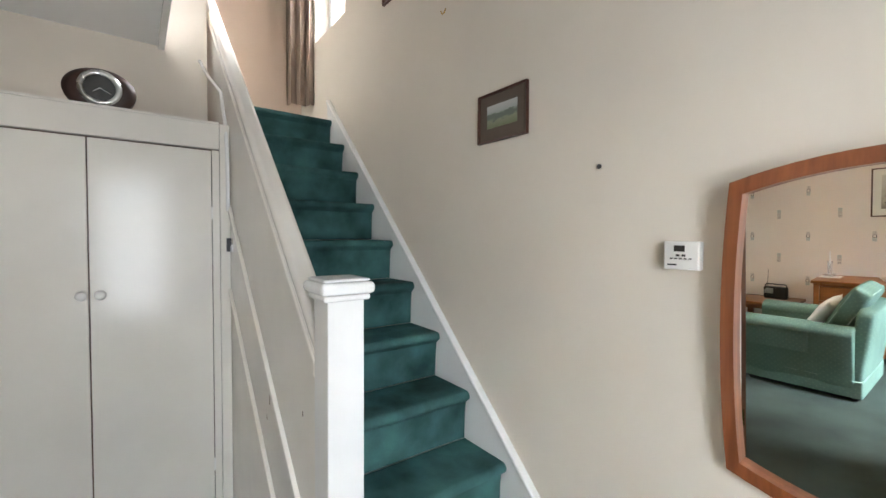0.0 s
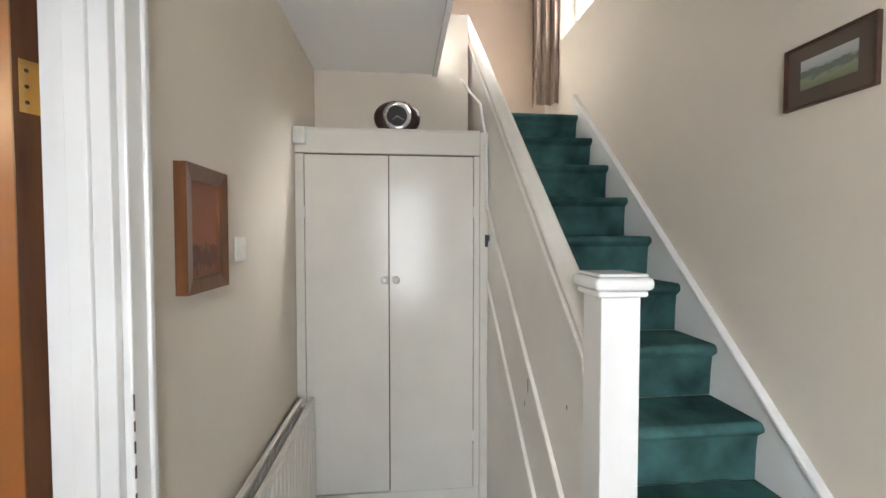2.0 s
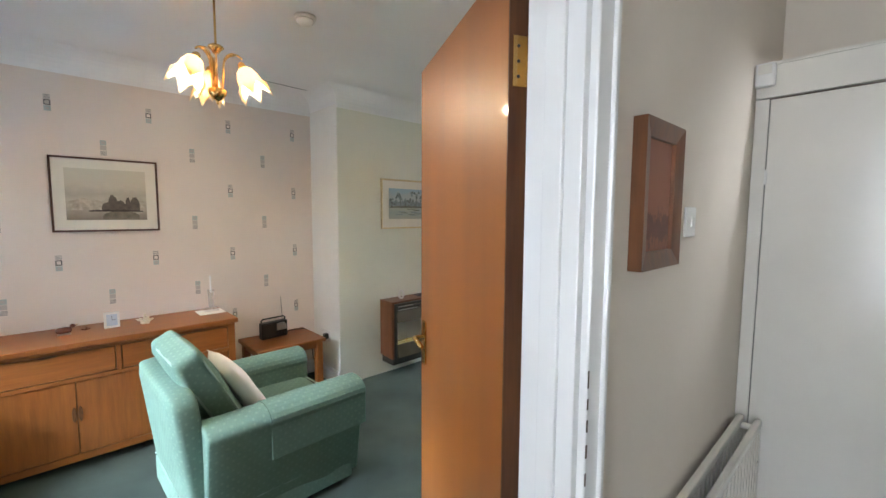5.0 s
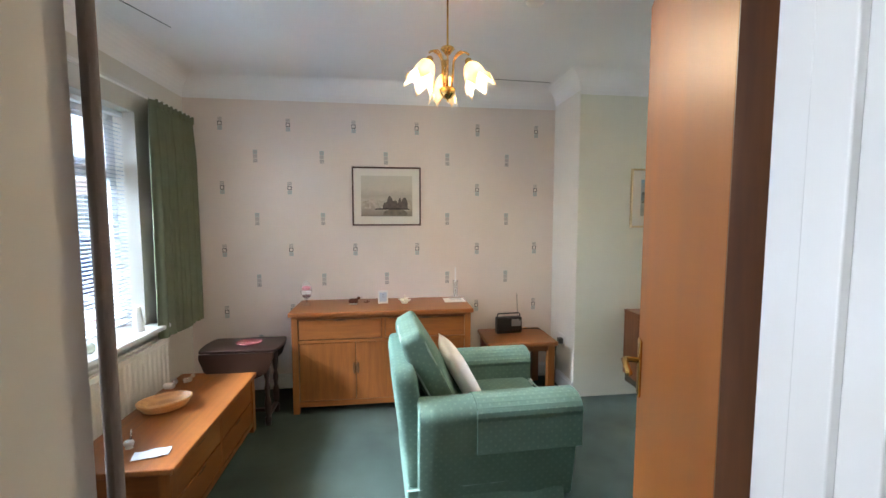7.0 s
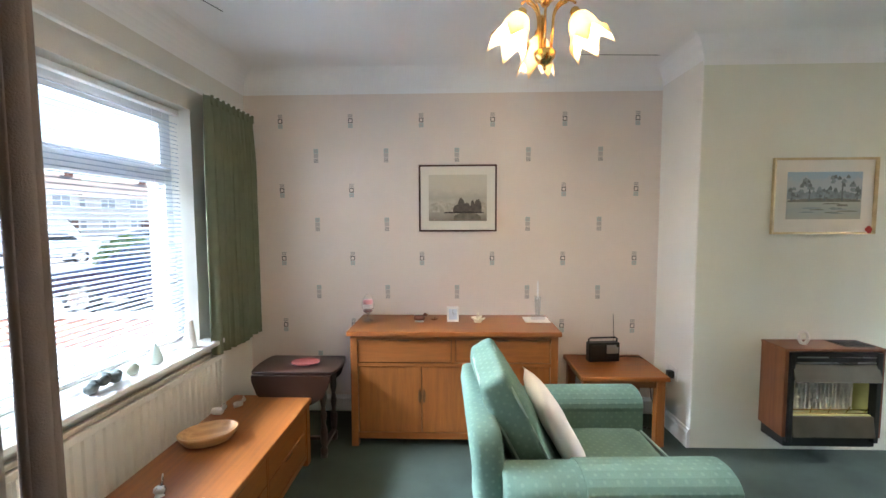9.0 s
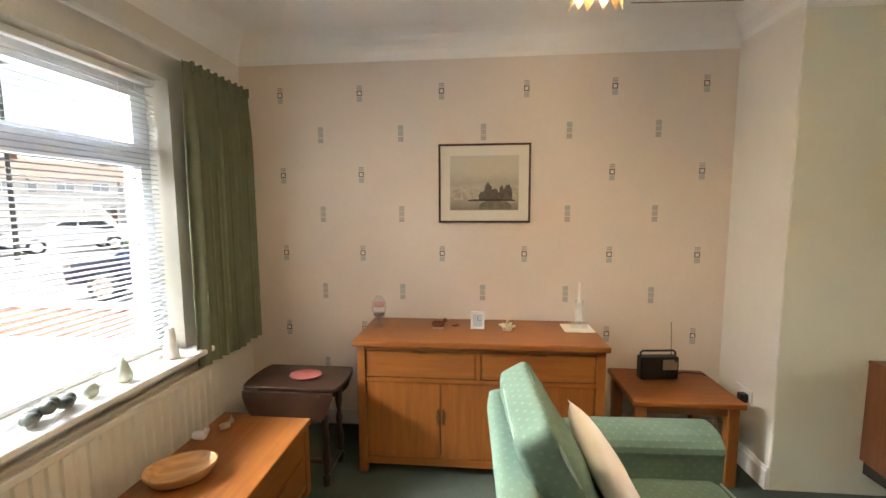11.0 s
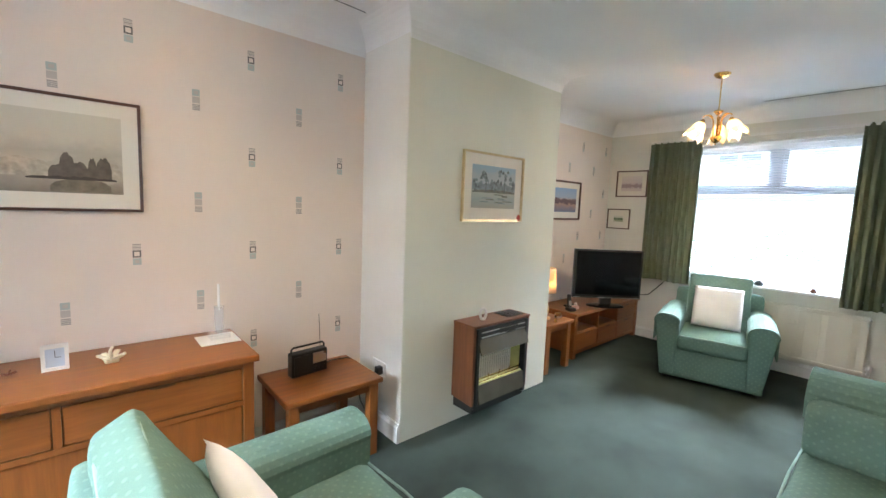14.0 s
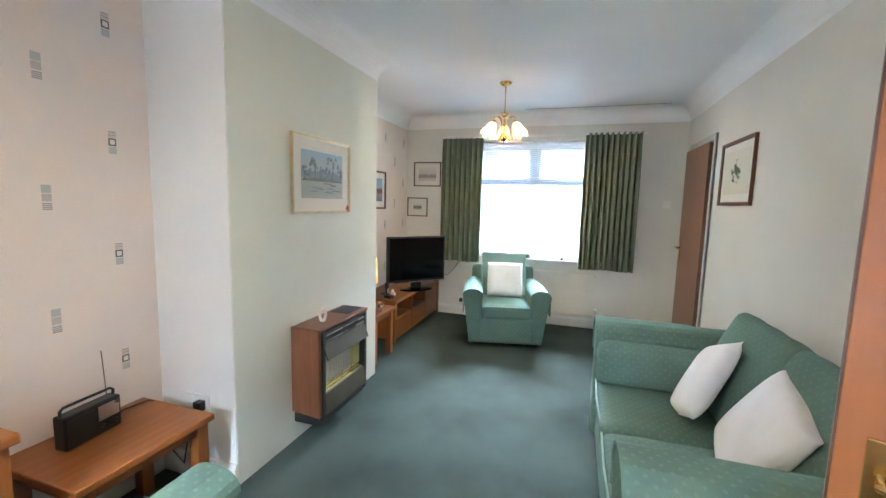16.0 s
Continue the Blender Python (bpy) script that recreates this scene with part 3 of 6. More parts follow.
def settee(name, m, label, category, W, D, seats, arm, seat_z, back_z, group="", armw=.17, pillow_t=.18, lean=21, chair=False):
    """An upholstered seat facing local +x; the middle of its back stands at the origin."""
    s = thing(name, m, label, category, group)
    f = M["sofa"]
    part("base", soft(D / 2 + .02, 0, .165, D - .1, W - .11, .27, .03, n=7), f, s, smooth=True)
    bm = bmesh.new()
    box(.05, D - .045, -W / 2 + .038, W / 2 - .038, .03, .17, bm)
    part("valance", bm, f, s, bevel=.012)
    part("piping", tube([(.05, -W / 2 + .034, .172), (D - .04, -W / 2 + .034, .172), (D - .04, W / 2 - .034, .172), (.05, W / 2 - .034, .172)], .005, 6), M["piping"], s, smooth=True)
    for sg in (1, -1):
        out, r = [], armw / 2
        for k in range(13):
            a = radians(-20 + 220 * k / 12)
            out.append((sg * (W / 2 - r + .012 + (r + .012) * math.cos(a)), arm - r * .8 + r * .8 * math.sin(a)))
        out = [(sg * (W / 2 - .045), .06)] + out + [(sg * (W / 2 - armw + .02), .06)]
        bm = prism(out, .1, D - .005, 'x')
        bmesh.ops.subdivide_edges(bm, edges=[e for e in bm.edges if abs(e.verts[0].co.x - e.verts[1].co.x) > .1], cuts=6)
        for v in bm.verts:
            v.co += .006 * noise.noise_vector(v.co * 6 + Vector((sg, 0, W)))
        a = part("arm", bm, f, s, bevel=.012, smooth=True)
        cap = [(p[0] + sg * (.006 if i < 7 else -.006), p[1] + .005) for i, p in enumerate(out[1:-1])]
        inn = [(p[0], p[1] - .004) for p in out[1:-1]]
        cap = [(cap[0][0], arm - .24)] + cap + [(cap[-1][0], arm - .19)] + [(inn[-1][0] + sg * .004, arm - .19)] + inn[::-1] + [(inn[0][0] - sg * .004, arm - .24)]
        bm = prism(cap, D * .42, D + .004, 'x')
        part("arm_cover", bm, f, s, "loose spotted arm cover", smooth=False)
    iw = W - 2 * armw + .03
    bm = soft(.105, 0, .44, .12, W - .10, back_z - .30, .04, n=7)
    bmesh.ops.rotate(bm, verts=bm.verts, cent=(.1, 0, .2), matrix=Matrix.Rotation(radians(-7), 3, 'Y'))
    part("back_frame", bm, f, s, smooth=True)
    w = iw / seats
    for i in range(seats):
        y = -iw / 2 + w * (i + .5)
        part("seat_cushion", soft(D / 2 + .1, y, seat_z - .075, D - .22, w - .004, .15, .05, .022, 2, wob=.006, seed=i), f, s, smooth=True)
        yy = iw / 2 - .008
        z = seat_z - .015
        part("seat_piping", tube([(D - .012, y - w / 2 + .03, z), (D - .006, y, z + .003), (D - .012, y + w / 2 - .03, z)], .005, 6), M["piping"], s, smooth=True)
        h = .52 if chair else back_z - seat_z + .07
        bm = soft(0, 0, 0, pillow_t, w - .006, h, .03 if chair else .05, .03, 0, n=13, wob=.012, seed=5 + i)
        mm = pose(.195, y, .63, 0, -lean, 0) if chair else pose(.225, y, seat_z + h / 2 - .04, 0, -lean, 0)
        part("back_cushion", bm, f, s, smooth=True, m=mm)
        pts = []
        for k in range(33):
            t = 2 * math.pi * k / 32
            c, q = math.cos(t), math.sin(t)
            pts.append((pillow_t / 2 - (.012 if chair else .035), (w / 2 - (.012 if chair else .02)) * math.copysign(abs(c) ** .25, c), (h / 2 - (.012 if chair else .02)) * math.copysign(abs(q) ** .25, q)))
        part("back_piping", tube(pts, .0055, 6), M["piping"], s, smooth=True, m=mm)
        pts2 = [(-p[0], p[1], p[2]) for p in pts]
        part("back_piping", tube(pts2, .0055, 6), M["piping"], s, smooth=True, m=mm)
    if seats == 2:
        part("arm_cushion", soft(.56, -iw / 2 + .07, seat_z + .115, .66, .13, .25, .05, .012, 1, wob=.006, seed=9), f, s, "plump arm cushion", smooth=True)
    for x in (.1, D - .1):
        for y in (-W / 2 + .08, W / 2 - .08):
            part("foot", lathe([(.018, 0), (.024, .035)], 10), M["black"], s, m=pose(x, y, 0))
    return s


def scatter(name, m, w, h, t, label, seed):
    """A loose square cushion with pointed corners; local x is its thickness."""
    bm = bmesh.new()
    bmesh.ops.create_grid(bm, x_segments=14, y_segments=14, size=1)
    vs = {}
    top = bm.verts[:]
    n = len(top)
    co = [v.co.copy() for v in top]
    bm.clear()
    faces = []
    N = 15
    grids = []
    for s in (1, -1):
        g = []
        for j in range(N):
            r = []
            for i in range(N):
                u, v = -1 + 2 * i / (N - 1), -1 + 2 * j / (N - 1)
                th = t / 2 * ((1 - u ** 4) * (1 - v ** 4)) ** .55
                ins = .045 * (1 - abs(u * v) ** 1.5)
                pu, pv = u * (1 - ins * v * v), v * (1 - ins * u * u)
                p = Vector((s * th, pu * w / 2, pv * h / 2))
                p += .006 * noise.noise_vector(Vector((u * 2, v * 2, seed * 3 + s))) * (1 - u * u) * (1 - v * v)
                r.append(bm.verts.new(p))
            g.append(r)
        grids.append(g)
        for j in range(N - 1):
            for i in range(N - 1):
                q = (g[j][i], g[j][i + 1], g[j + 1][i + 1], g[j + 1][i])
                bm.faces.new(q if s > 0 else q[::-1])
    bmesh.ops.remove_doubles(bm, verts=bm.verts, dist=.0008)
    ob = part(name, bm, M["cushion"], smooth=True, m=m)
    return tagged(ob, label, "cushion", "white scatter cushions")


AG = "green armchairs"
settee("armchair", pose(1.575, 2.175, 0, 0, 0, 2), "pale green spotted armchair with rolled arms and piped cushions", "armchair", .82, .88, 1, .59, .43, .885, AG, pillow_t=.125, lean=27, chair=True)
settee("armchair", pose(6.36, 2.29, 0, 0, 0, 193), "pale green spotted armchair beneath the rear window", "armchair", .82, .88, 1, .59, .43, .885, AG, pillow_t=.125, lean=27, chair=True)
settee("sofa", pose(3.445, .43, 0, 0, 0, 90), "pale green spotted two-seat sofa along the partition", "sofa", 1.75, .90, 2, .75, .43, .88, "", .28, .15)
scatter("scatter_cushion", pose(1.955, 2.2, .575, 0, -30, 2), .42, .38, .10, "off-white scatter cushion leaning in the armchair", 1)
scatter("scatter_cushion", pose(5.95, 2.19, .62, 0, -24, 193), .38, .38, .10, "white scatter cushion in the rear armchair", 2)
scatter("scatter_cushion", pose(3.73, .85, .615, 25, -28, 80), .42, .42, .10, "white scatter cushion tilted on the sofa", 3)
scatter("scatter_cushion", pose(3.24, .79, .61, -14, -28, 86), .45, .44, .11, "white scatter cushion on the sofa", 4)

# ---------------------------------------------------------------- oak furniture


def sideboard():
    s = thing("sideboard", pose(.86, 2.99, 0), "warm oak sideboard with two drawers over three doors", "sideboard")
    w, d, h = 1.31, .46, .755
    part("top", box(-.018, w + .018, -.022, d, h - .032, h), M["oak_x"], s, bevel=.006)
    for x in (0, w - .045):
        for y in (0, d - .05):
            part("post", box(x, x + .045, y, y + .045, 0, h - .033), M["oak_z"], s, bevel=.003)
    part("side_panel", box(.008, .03, .045, d - .05, .06, h - .034), M["oak_z"], s)
    part("side_panel", box(w - .03, w - .008, .045, d - .05, .06, h - .034), M["oak_z"], s)
    part("back_panel", box(.03, w - .03, d - .03, d - .02, .06, h - .034), M["oak_x"], s)
    part("top_rail", box(.045, w - .045, .004, .03, h - .055, h - .033), M["oak_x"], s)
    part("middle_rail", box(.045, w - .045, .004, .03, .525, .547), M["oak_x"], s)
    part("bottom_rail", box(.045, w - .045, .004, .03, .05, .09), M["oak_x"], s, bevel=.002)
    part("divider", box(w / 2 - .012, w / 2 + .012, .004, .03, .548, .699), M["oak_z"], s)
    # dark sheet whose colour stands for the shade seen through the joints
    part("shade_sheet", box(.045, w - .045, .03, .034, .09, .7), M["door_edge"], s, "dark sheet painted as the shade behind the joints")
    for x0, x1 in ((.049, w / 2 - .016), (w / 2 + .016, w - .049)):
        dr = part("drawer", box(x0, x1, .007, .027, .551, .696), M["oak_x"], s, bevel=.003)
        part("finger_slot", lathe([(.02, 0), (.02, .003)], 12, sx=2.2, sy=.3), M["door_edge"], dr, "dark scooped pull", m=pose((x0 + x1) / 2, .0065, .692, 90))
    dw = (w - .098) / 3
    for i in range(3):
        x0 = .049 + i * dw
        do = part("door", box(x0 + .002, x0 + dw - .002, .009, .027, .093, .522), M["oak_z"], s, bevel=.003)
        x = x0 + dw - .014 if i == 0 else x0 + .014
        if i == 2:
            x = x0 + .014
        part("scooped_handle", lathe([(.022, 0), (.018, .004)], 14, sx=.45, sy=2.1), M["door_edge"], do, "dark carved oval pull", m=pose(x, .0085, .33, 90))
    return s


sideboard()


def low_table(name, m, w, d, h, label, t=.03, leg=.055, apron=.05):
    s = thing(name, m, label, "table")
    part("tabletop", box(0, w, 0, d, h - t, h), M["oak_x"], s, bevel=.006)
    i = .02
    for x in (i, w - i - leg):
        for y in (i, d - i - leg):
            part("leg", box(x, x + leg, y, y + leg, 0, h - t - .001), M["oak_z"], s, bevel=.004)
    for y in (i + .014, d - i - .034):
        part("apron", box(i + leg, w - i - leg, y, y + .02, h - t - apron, h - t - .001), M["oak_x"], s)
    for x in (i + .014, w - i - .034):
        part("apron", box(x, x + .02, i + leg, d - i - leg, h - t - apron, h - t - .001), M["oak_y"], s)
    return s


low_table("side_table", pose(2.32, 3.0, 0), .555, .45, .462, "square oak side table beside the sideboard")
low_table("lamp_table", pose(4.60, 3.07, 0), .42, .42, .45, "small oak lamp table beside the chimney breast")


def drawer_chest(name, m, w, d, h, label, fronts, open_bay=False):
    """A low oak unit with its fronts on local -y."""
    s = thing(name, m, label, "low cabinet")
    part("top", box(-.015, w + .015, -.02, d, h - .03, h), M["oak_x"], s, bevel=.006)
    for x in (0, w - .05):
        for y in (0, d - .05):
            part("post", box(x, x + .05, y, y + .05, 0, h - .031), M["oak_z"], s, bevel=.003)
    for x in (.01, w - .035):
        part("side_panel", box(x, x + .025, .05, d - .05, .05, h - .032), M["oak_y"], s)
    part("back_panel", box(.05, w - .05, d - .03, d - .02, .05, h - .032), M["oak_x"], s)
    part("bottom_panel", box(.035, w - .035, .03, d - .03, .045, .065), M["oak_x"], s)
    part("bottom_rail", box(.05, w - .05, .005, .028, .045, .075), M["oak_x"], s)
    cols = len(fronts)
    cw = (w - .1) / cols
    for c, rows in enumerate(fronts):
        x0 = .05 + c * cw
        part("divider", box(x0 + cw - .012, x0 + cw, .006, d - .04, .075, h - .032), M["oak_z"], s)
        z0, z1 = .08, h - .036
        rh = (z1 - z0) / len(rows)
        for k, r in enumerate(rows):
            a, b = z0 + k * rh, z0 + (k + 1) * rh - .006
            if r == "drawer":
                q = part("drawer", box(x0 + .003, x0 + cw - .015, .006, .026, a, b), M["oak_x"], s, bevel=.003)
                part("finger_slot", lathe([(.02, 0), (.02, .003)], 12, sx=2.2, sy=.35), M["door_edge"], q, "dark scooped pull", m=pose(x0 + cw / 2 - .006, .0056, b - .012, 90))
            else:
                part("shelf", box(x0, x0 + cw - .013, .02, d - .04, a - .006, a + .006), M["oak_x"], s)
    return s


drawer_chest("television_chest", pose(.655, 1.745, 0, 0, 0, 90), 1.07, .46, .405, "long low oak chest with drawers before the front window", [("drawer", "drawer"), ("drawer", "drawer")])
drawer_chest("tv_unit", pose(5.17, 3.15, 0), 1.38, .46, .46, "low oak television unit with drawers and open shelves", [("drawer", "shelf"), ("drawer", "shelf"), ("drawer", "drawer")])

# ---------------------------------------------------------------- hall: stairs
RISE, GOING = .2025, .2085
STX, STZ = 2.325, .914          # nosing of the sixth step


def nose_z(x):
    return STZ + RISE / GOING * (x - STX)


stairs = thing("staircase", pose(0, 0, 0), "straight stair with dark teal fitted carpet and white strings", "staircase")
noses = [(STX + GOING * k, STZ + RISE * k) for k in range(-1, 8)]
low = [(noses[0][0] - GOING * k, noses[0][1] - .17783 * k) for k in range(3, 0, -1)]
allx = low + noses
for i, (x, z) in enumerate(allx):
    zl = allx[i - 1][1] if i else 0.0
    xr = allx[i + 1][0] if i + 1 < len(allx) else x + .75
    r = .022
    prof = [(x + .034, zl + .001), (x + .031, zl + (z - zl) * .5), (x + .026, z - 2.3 * r)]
    for k in range(7):
        a = radians(200 - 110 * k / 6)
        prof.append((x + r + r * math.cos(a), z - r + r * math.sin(a)))
    prof += [(xr + .033, z), (xr + .033, zl + .001)]
    bm = prism(prof, YM + .026, -.821, 'y')
    bmesh.ops.subdivide_edges(bm, edges=[e for e in bm.edges if abs(e.verts[0].co.y - e.verts[1].co.y) > .2], cuts=5)
    for v in bm.verts:
        v.co += .003 * noise.noise_vector(v.co * 5)
    part("step", bm, M["stair_carpet"], stairs, smooth=False)
part("landing", box(4.52, 4.69, YM + .02, -.8, 2.2, noses[-1][1] - .002), M["stair_carpet"], stairs)
# wall string with its moulded top edge
s0, s1 = 1.3, 3.87
bm = prism([(s0, nose_z(s0) - .35), (s1, nose_z(s1) - .35), (s1, nose_z(s1) + .05), (s0, nose_z(s0) + .05)], YM, YM + .024, 'y')
part("wall_string", bm, M["gloss"], stairs, "white painted wall string")
bm = prism([(s0, nose_z(s0) + .05), (s1, nose_z(s1) + .05), (s1, nose_z(s1) + .075), (s0, nose_z(s0) + .075)], YM, YM + .034, 'y')
part("string_moulding", bm, M["gloss"], stairs, bevel=.005)


def hand_z(x):
    return 1.25 + .885 * (x - 2.15)


# closed side panel with sloping beads
XE = 4.45
bm = prism([(2.14, 0), (XE, 0), (XE, hand_z(XE) - .03), (2.14, hand_z(2.14) - .03)], -.82, -.768, 'y')
part("side_panel", bm, M["cream_gloss"], stairs, "cream gloss-painted stair side")
for xa, za, xb, zb, w in ((2.15, .626, 3.34, 1.66, .034), (2.15, .28, 3.34, 1.26, .018)):
    bm = prism([(xa, za), (xb, zb), (xb, zb + w), (xa, za + w)], -.768, -.752, 'y')
    part("bead", bm, M["cream_gloss"], stairs, bevel=.004)
bm = prism([(2.14, hand_z(2.14) - .035), (XE, hand_z(XE) - .035), (XE, hand_z(XE) + .025), (2.14, hand_z(2.14) + .025)], -.838, -.766, 'y')
part("handrail", bm, M["cream_gloss"], stairs, "glossy cream handrail capping", bevel=.02, segs=4)
bm = prism([(2.14, hand_z(2.14) - .085), (XE, hand_z(XE) - .085), (XE, hand_z(XE) - .036), (2.14, hand_z(2.14) - .036)], -.824, -.762, 'y')
part("rail_moulding", bm, M["cream_gloss"], stairs, bevel=.006)
nw = part("newel_post", box(2.047, 2.145, -.862, -.764, 0, 1.378), M["gloss"], stairs, "white gloss-painted newel post", bevel=.003)
bm = box(2.047 - .013, 2.145 + .013, -.875, -.751, 1.378, 1.394)
part("cap_moulding", bm, M["gloss"], nw, bevel=.006)
bm = box(2.047 - .024, 2.145 + .024, -.886, -.740, 1.394, 1.426)
part("cap", bm, M["gloss"], nw, bevel=.013, segs=3)
part("cap_top", box(2.047 - .013, 2.145 + .013, -.875, -.751, 1.426, 1.434), M["gloss"], nw, bevel=.006)

# understair cupboard
cup = thing("understair_cupboard", pose(3.37, 0, 0), "cream gloss-painted two-door cupboard beside the stairs", "cupboard")
ya, yb, ym = -.722, .268, -.224
# the dark colour paints in the shade that shows in the door gaps
part("carcass", box(.03, .52, ya, yb, 0, 2.06), M["door_edge"], cup, "carcass coloured dark as the shade within the door gaps")
part("plinth", box(.004, .03, ya, yb, 0, .098), M["cream_gloss"], cup)
part("post", box(0, .03, .222, yb, .098, 1.958), M["cream_gloss"], cup, bevel=.003)
part("post", box(0, .03, ya, -.690, .098, 1.958), M["cream_gloss"], cup, bevel=.003)
part("fascia", box(-.006, .03, ya, yb, 1.962, 2.085), M["cream_gloss"], cup, bevel=.004)
part("top_board", box(-.004, .52, ya, yb, 2.0855, 2.097), M["cream_gloss"], cup)
for y0, y1, ky, zb in ((ym + .0025, .2195, -.2, .106), (-.6875, ym - .0025, -.262, .1)):
    d = part("door", box(.004, .026, y0, y1, zb, 1.955), M["cream_gloss"], cup, bevel=.003)
    part("knob", lathe([(.009, 0), (.009, .012), (.019, .018), (.021, .026), (.012, .032)], 16), M["white"], d, "small pale round knob", smooth=True, m=pose(.004, ky, 1.283, 0, -90, 0))
for y in (.2195, -.689):
    for z in (.4, 1.65):
        part("hinge", box(-.004, .004, y - .004, y + .004, z - .03, z + .03), M["white"], cup)

part("cover_strip", box(-.012, .52, -.7675, ya - .0006, .0, 2.088), M["cream_gloss"], cup, bevel=.004)
# dark strips painted over the hinge-side gap to deepen its shade
for z, h in ((1.18, .22), (.35, .5), (1.62, .05)):
    part("gap_shade", box(-.0012, .0, -.6895, -.6875, z, z + h), M["door_edge"], cup, "dark strip painted as shade in the gap beside the door")

pir = thing("alarm_sensor", pose(3.358, .235, 2.0), "small cream alarm sensor on the cupboard corner", "alarm sensor")
part("body", box(-.035, .005, -.03, .033, 0, .088), M["white"], pir, bevel=.006)
part("lens", box(-.038, -.034, -.02, .022, .045, .08), M["mount"], pir)

ck = thing("mantel_clock", pose(3.47, -.27, 2.097), "dark oval wooden clock with a silver bezel", "clock")
bm = lathe([(.005, -.035), (.09, -.035), (.115, -.02), (.115, .02), (.09, .035), (.005, .035)], 36, sx=.82, sy=1.12)
part("case", bm, M["mahogany"], ck, "dark glossy case", smooth=True, m=pose(0, 0, .082, 0, -90, 0))
part("bezel", lathe([(.055, 0), (.074, 0), (.078, .008), (.06, .014), (.055, .006)], 36, ring=True), M["steel"], ck, "silver bezel", smooth=True, m=pose(-.033, 0, .088, 0, -90, 0))
part("dial", lathe([(.001, 0), (.055, 0), (.055, .003), (.001, .003)], 30), M["dark"], ck, m=pose(-.0345, 0, .088, 0, -90, 0))
for a, l in ((40, .03), (150, .042)):
    part("pointer", box(-.0015, .0015, 0, l, 0, .001), M["steel"], ck, m=pose(-.0385, 0, .088, 0, -90, 0) @ pose(0, 0, 0, 0, 0, a))

tagged(part("wire", tube([(3.88, -.70, 2.56), (3.70, -.722, 2.42), (3.55, -.76, 2.30), (3.47, -.755, 2.2), (3.38, -.752, 2.10), (3.335, -.752, 1.95), (3.325, -.752, 1.8), (3.325, -.752, 1.66)], .009, 8), M["gloss"], smooth=True), "white-painted pipe following the stair side", "pipe")
ctch = thing("door_catch", pose(3.31, -.768, 1.49), "small black and steel magnetic catch", "door catch")
part("plate", box(-.02, .012, 0, .008, -.03, .04), M["steel"], ctch, bevel=.002)
part("magnet", box(.014, .034, 0, .022, -.028, .038), M["black"], ctch, bevel=.002)

# ---------------------------------------------------------------- radiators


def radiator(name, m, w, z0, z1, label, double=True, pitch=.05, wall=.03):
    """A ribbed panel radiator; local y points into the room from the wall at 0."""
    r = thing(name, m, label, "radiator")
    for k, y in enumerate((.095, .035) if double else (.05,)):
        bm = bmesh.new()
        prof = [(0, y)]
        n = int(w / pitch)
        p = w / n
        for i in range(n):
            x = i * p
            prof += [(x + .15 * p, y), (x + .28 * p, y + .009), (x + .72 * p, y + .009), (x + .85 * p, y)]
        prof += [(w, y), (w, y - .012), (0, y - .012)]
        prism(prof, z0 + .035, z1 - .035, 'z', bm)
        part("panel", bm, M["radiator"], r)
        for a, b in ((z0, z0 + .036), (z1 - .036, z1)):
            part("header", box(0, w, y - .014, y + .01, a, b), M["radiator"], r, bevel=.007)
    if double:
        for x in (.02, w - .06):
            part("connector", tube([(x + .02, .03, z1 - .03), (x + .02, .09, z1 - .03)], .014, 10), M["radiator"], r, smooth=True)
    for x in (.15, w - .15):
        part("bracket", box(x - .015, x + .015, 0, .024, z0 + .1, z1 - .1), M["radiator"], r)
    part("valve", lathe([(.013, 0), (.013, .03), (.02, .034), (.02, .07), (.014, .076)], 14), M["white"], r, "white radiator valve", smooth=True, m=pose(-.03, .05, z0 + .02))
    part("pipe", tube([(-.03, .05, 0), (-.03, .05, z0 + .02), (0.0, .05, z0 + .03)], .0075, 8), M["radiator"], r, smooth=True)
    part("air_valve", tube([(-.012, .03, z1 - .03), (.01, .03, z1 - .03)], .012, 10), M["steel"], r, smooth=True)
    return r


radiator("hall_radiator", pose(3.32, YH, 0, 0, 0, 180), .87, .12, .675, "white ribbed double panel radiator on the hall wall")
radiator("front_radiator", pose(X0, 2.95, 0, 0, 0, -90), 1.7, .13, .63, "cream ribbed radiator beneath the front window", True, .05)
radiator("rear_radiator", pose(XR, 1.24, 0, 0, 0, 90), 1.4, .15, .66, "white flat panel radiator beneath the rear window", False, .35)

# ---------------------------------------------------------------- pictures and wall things


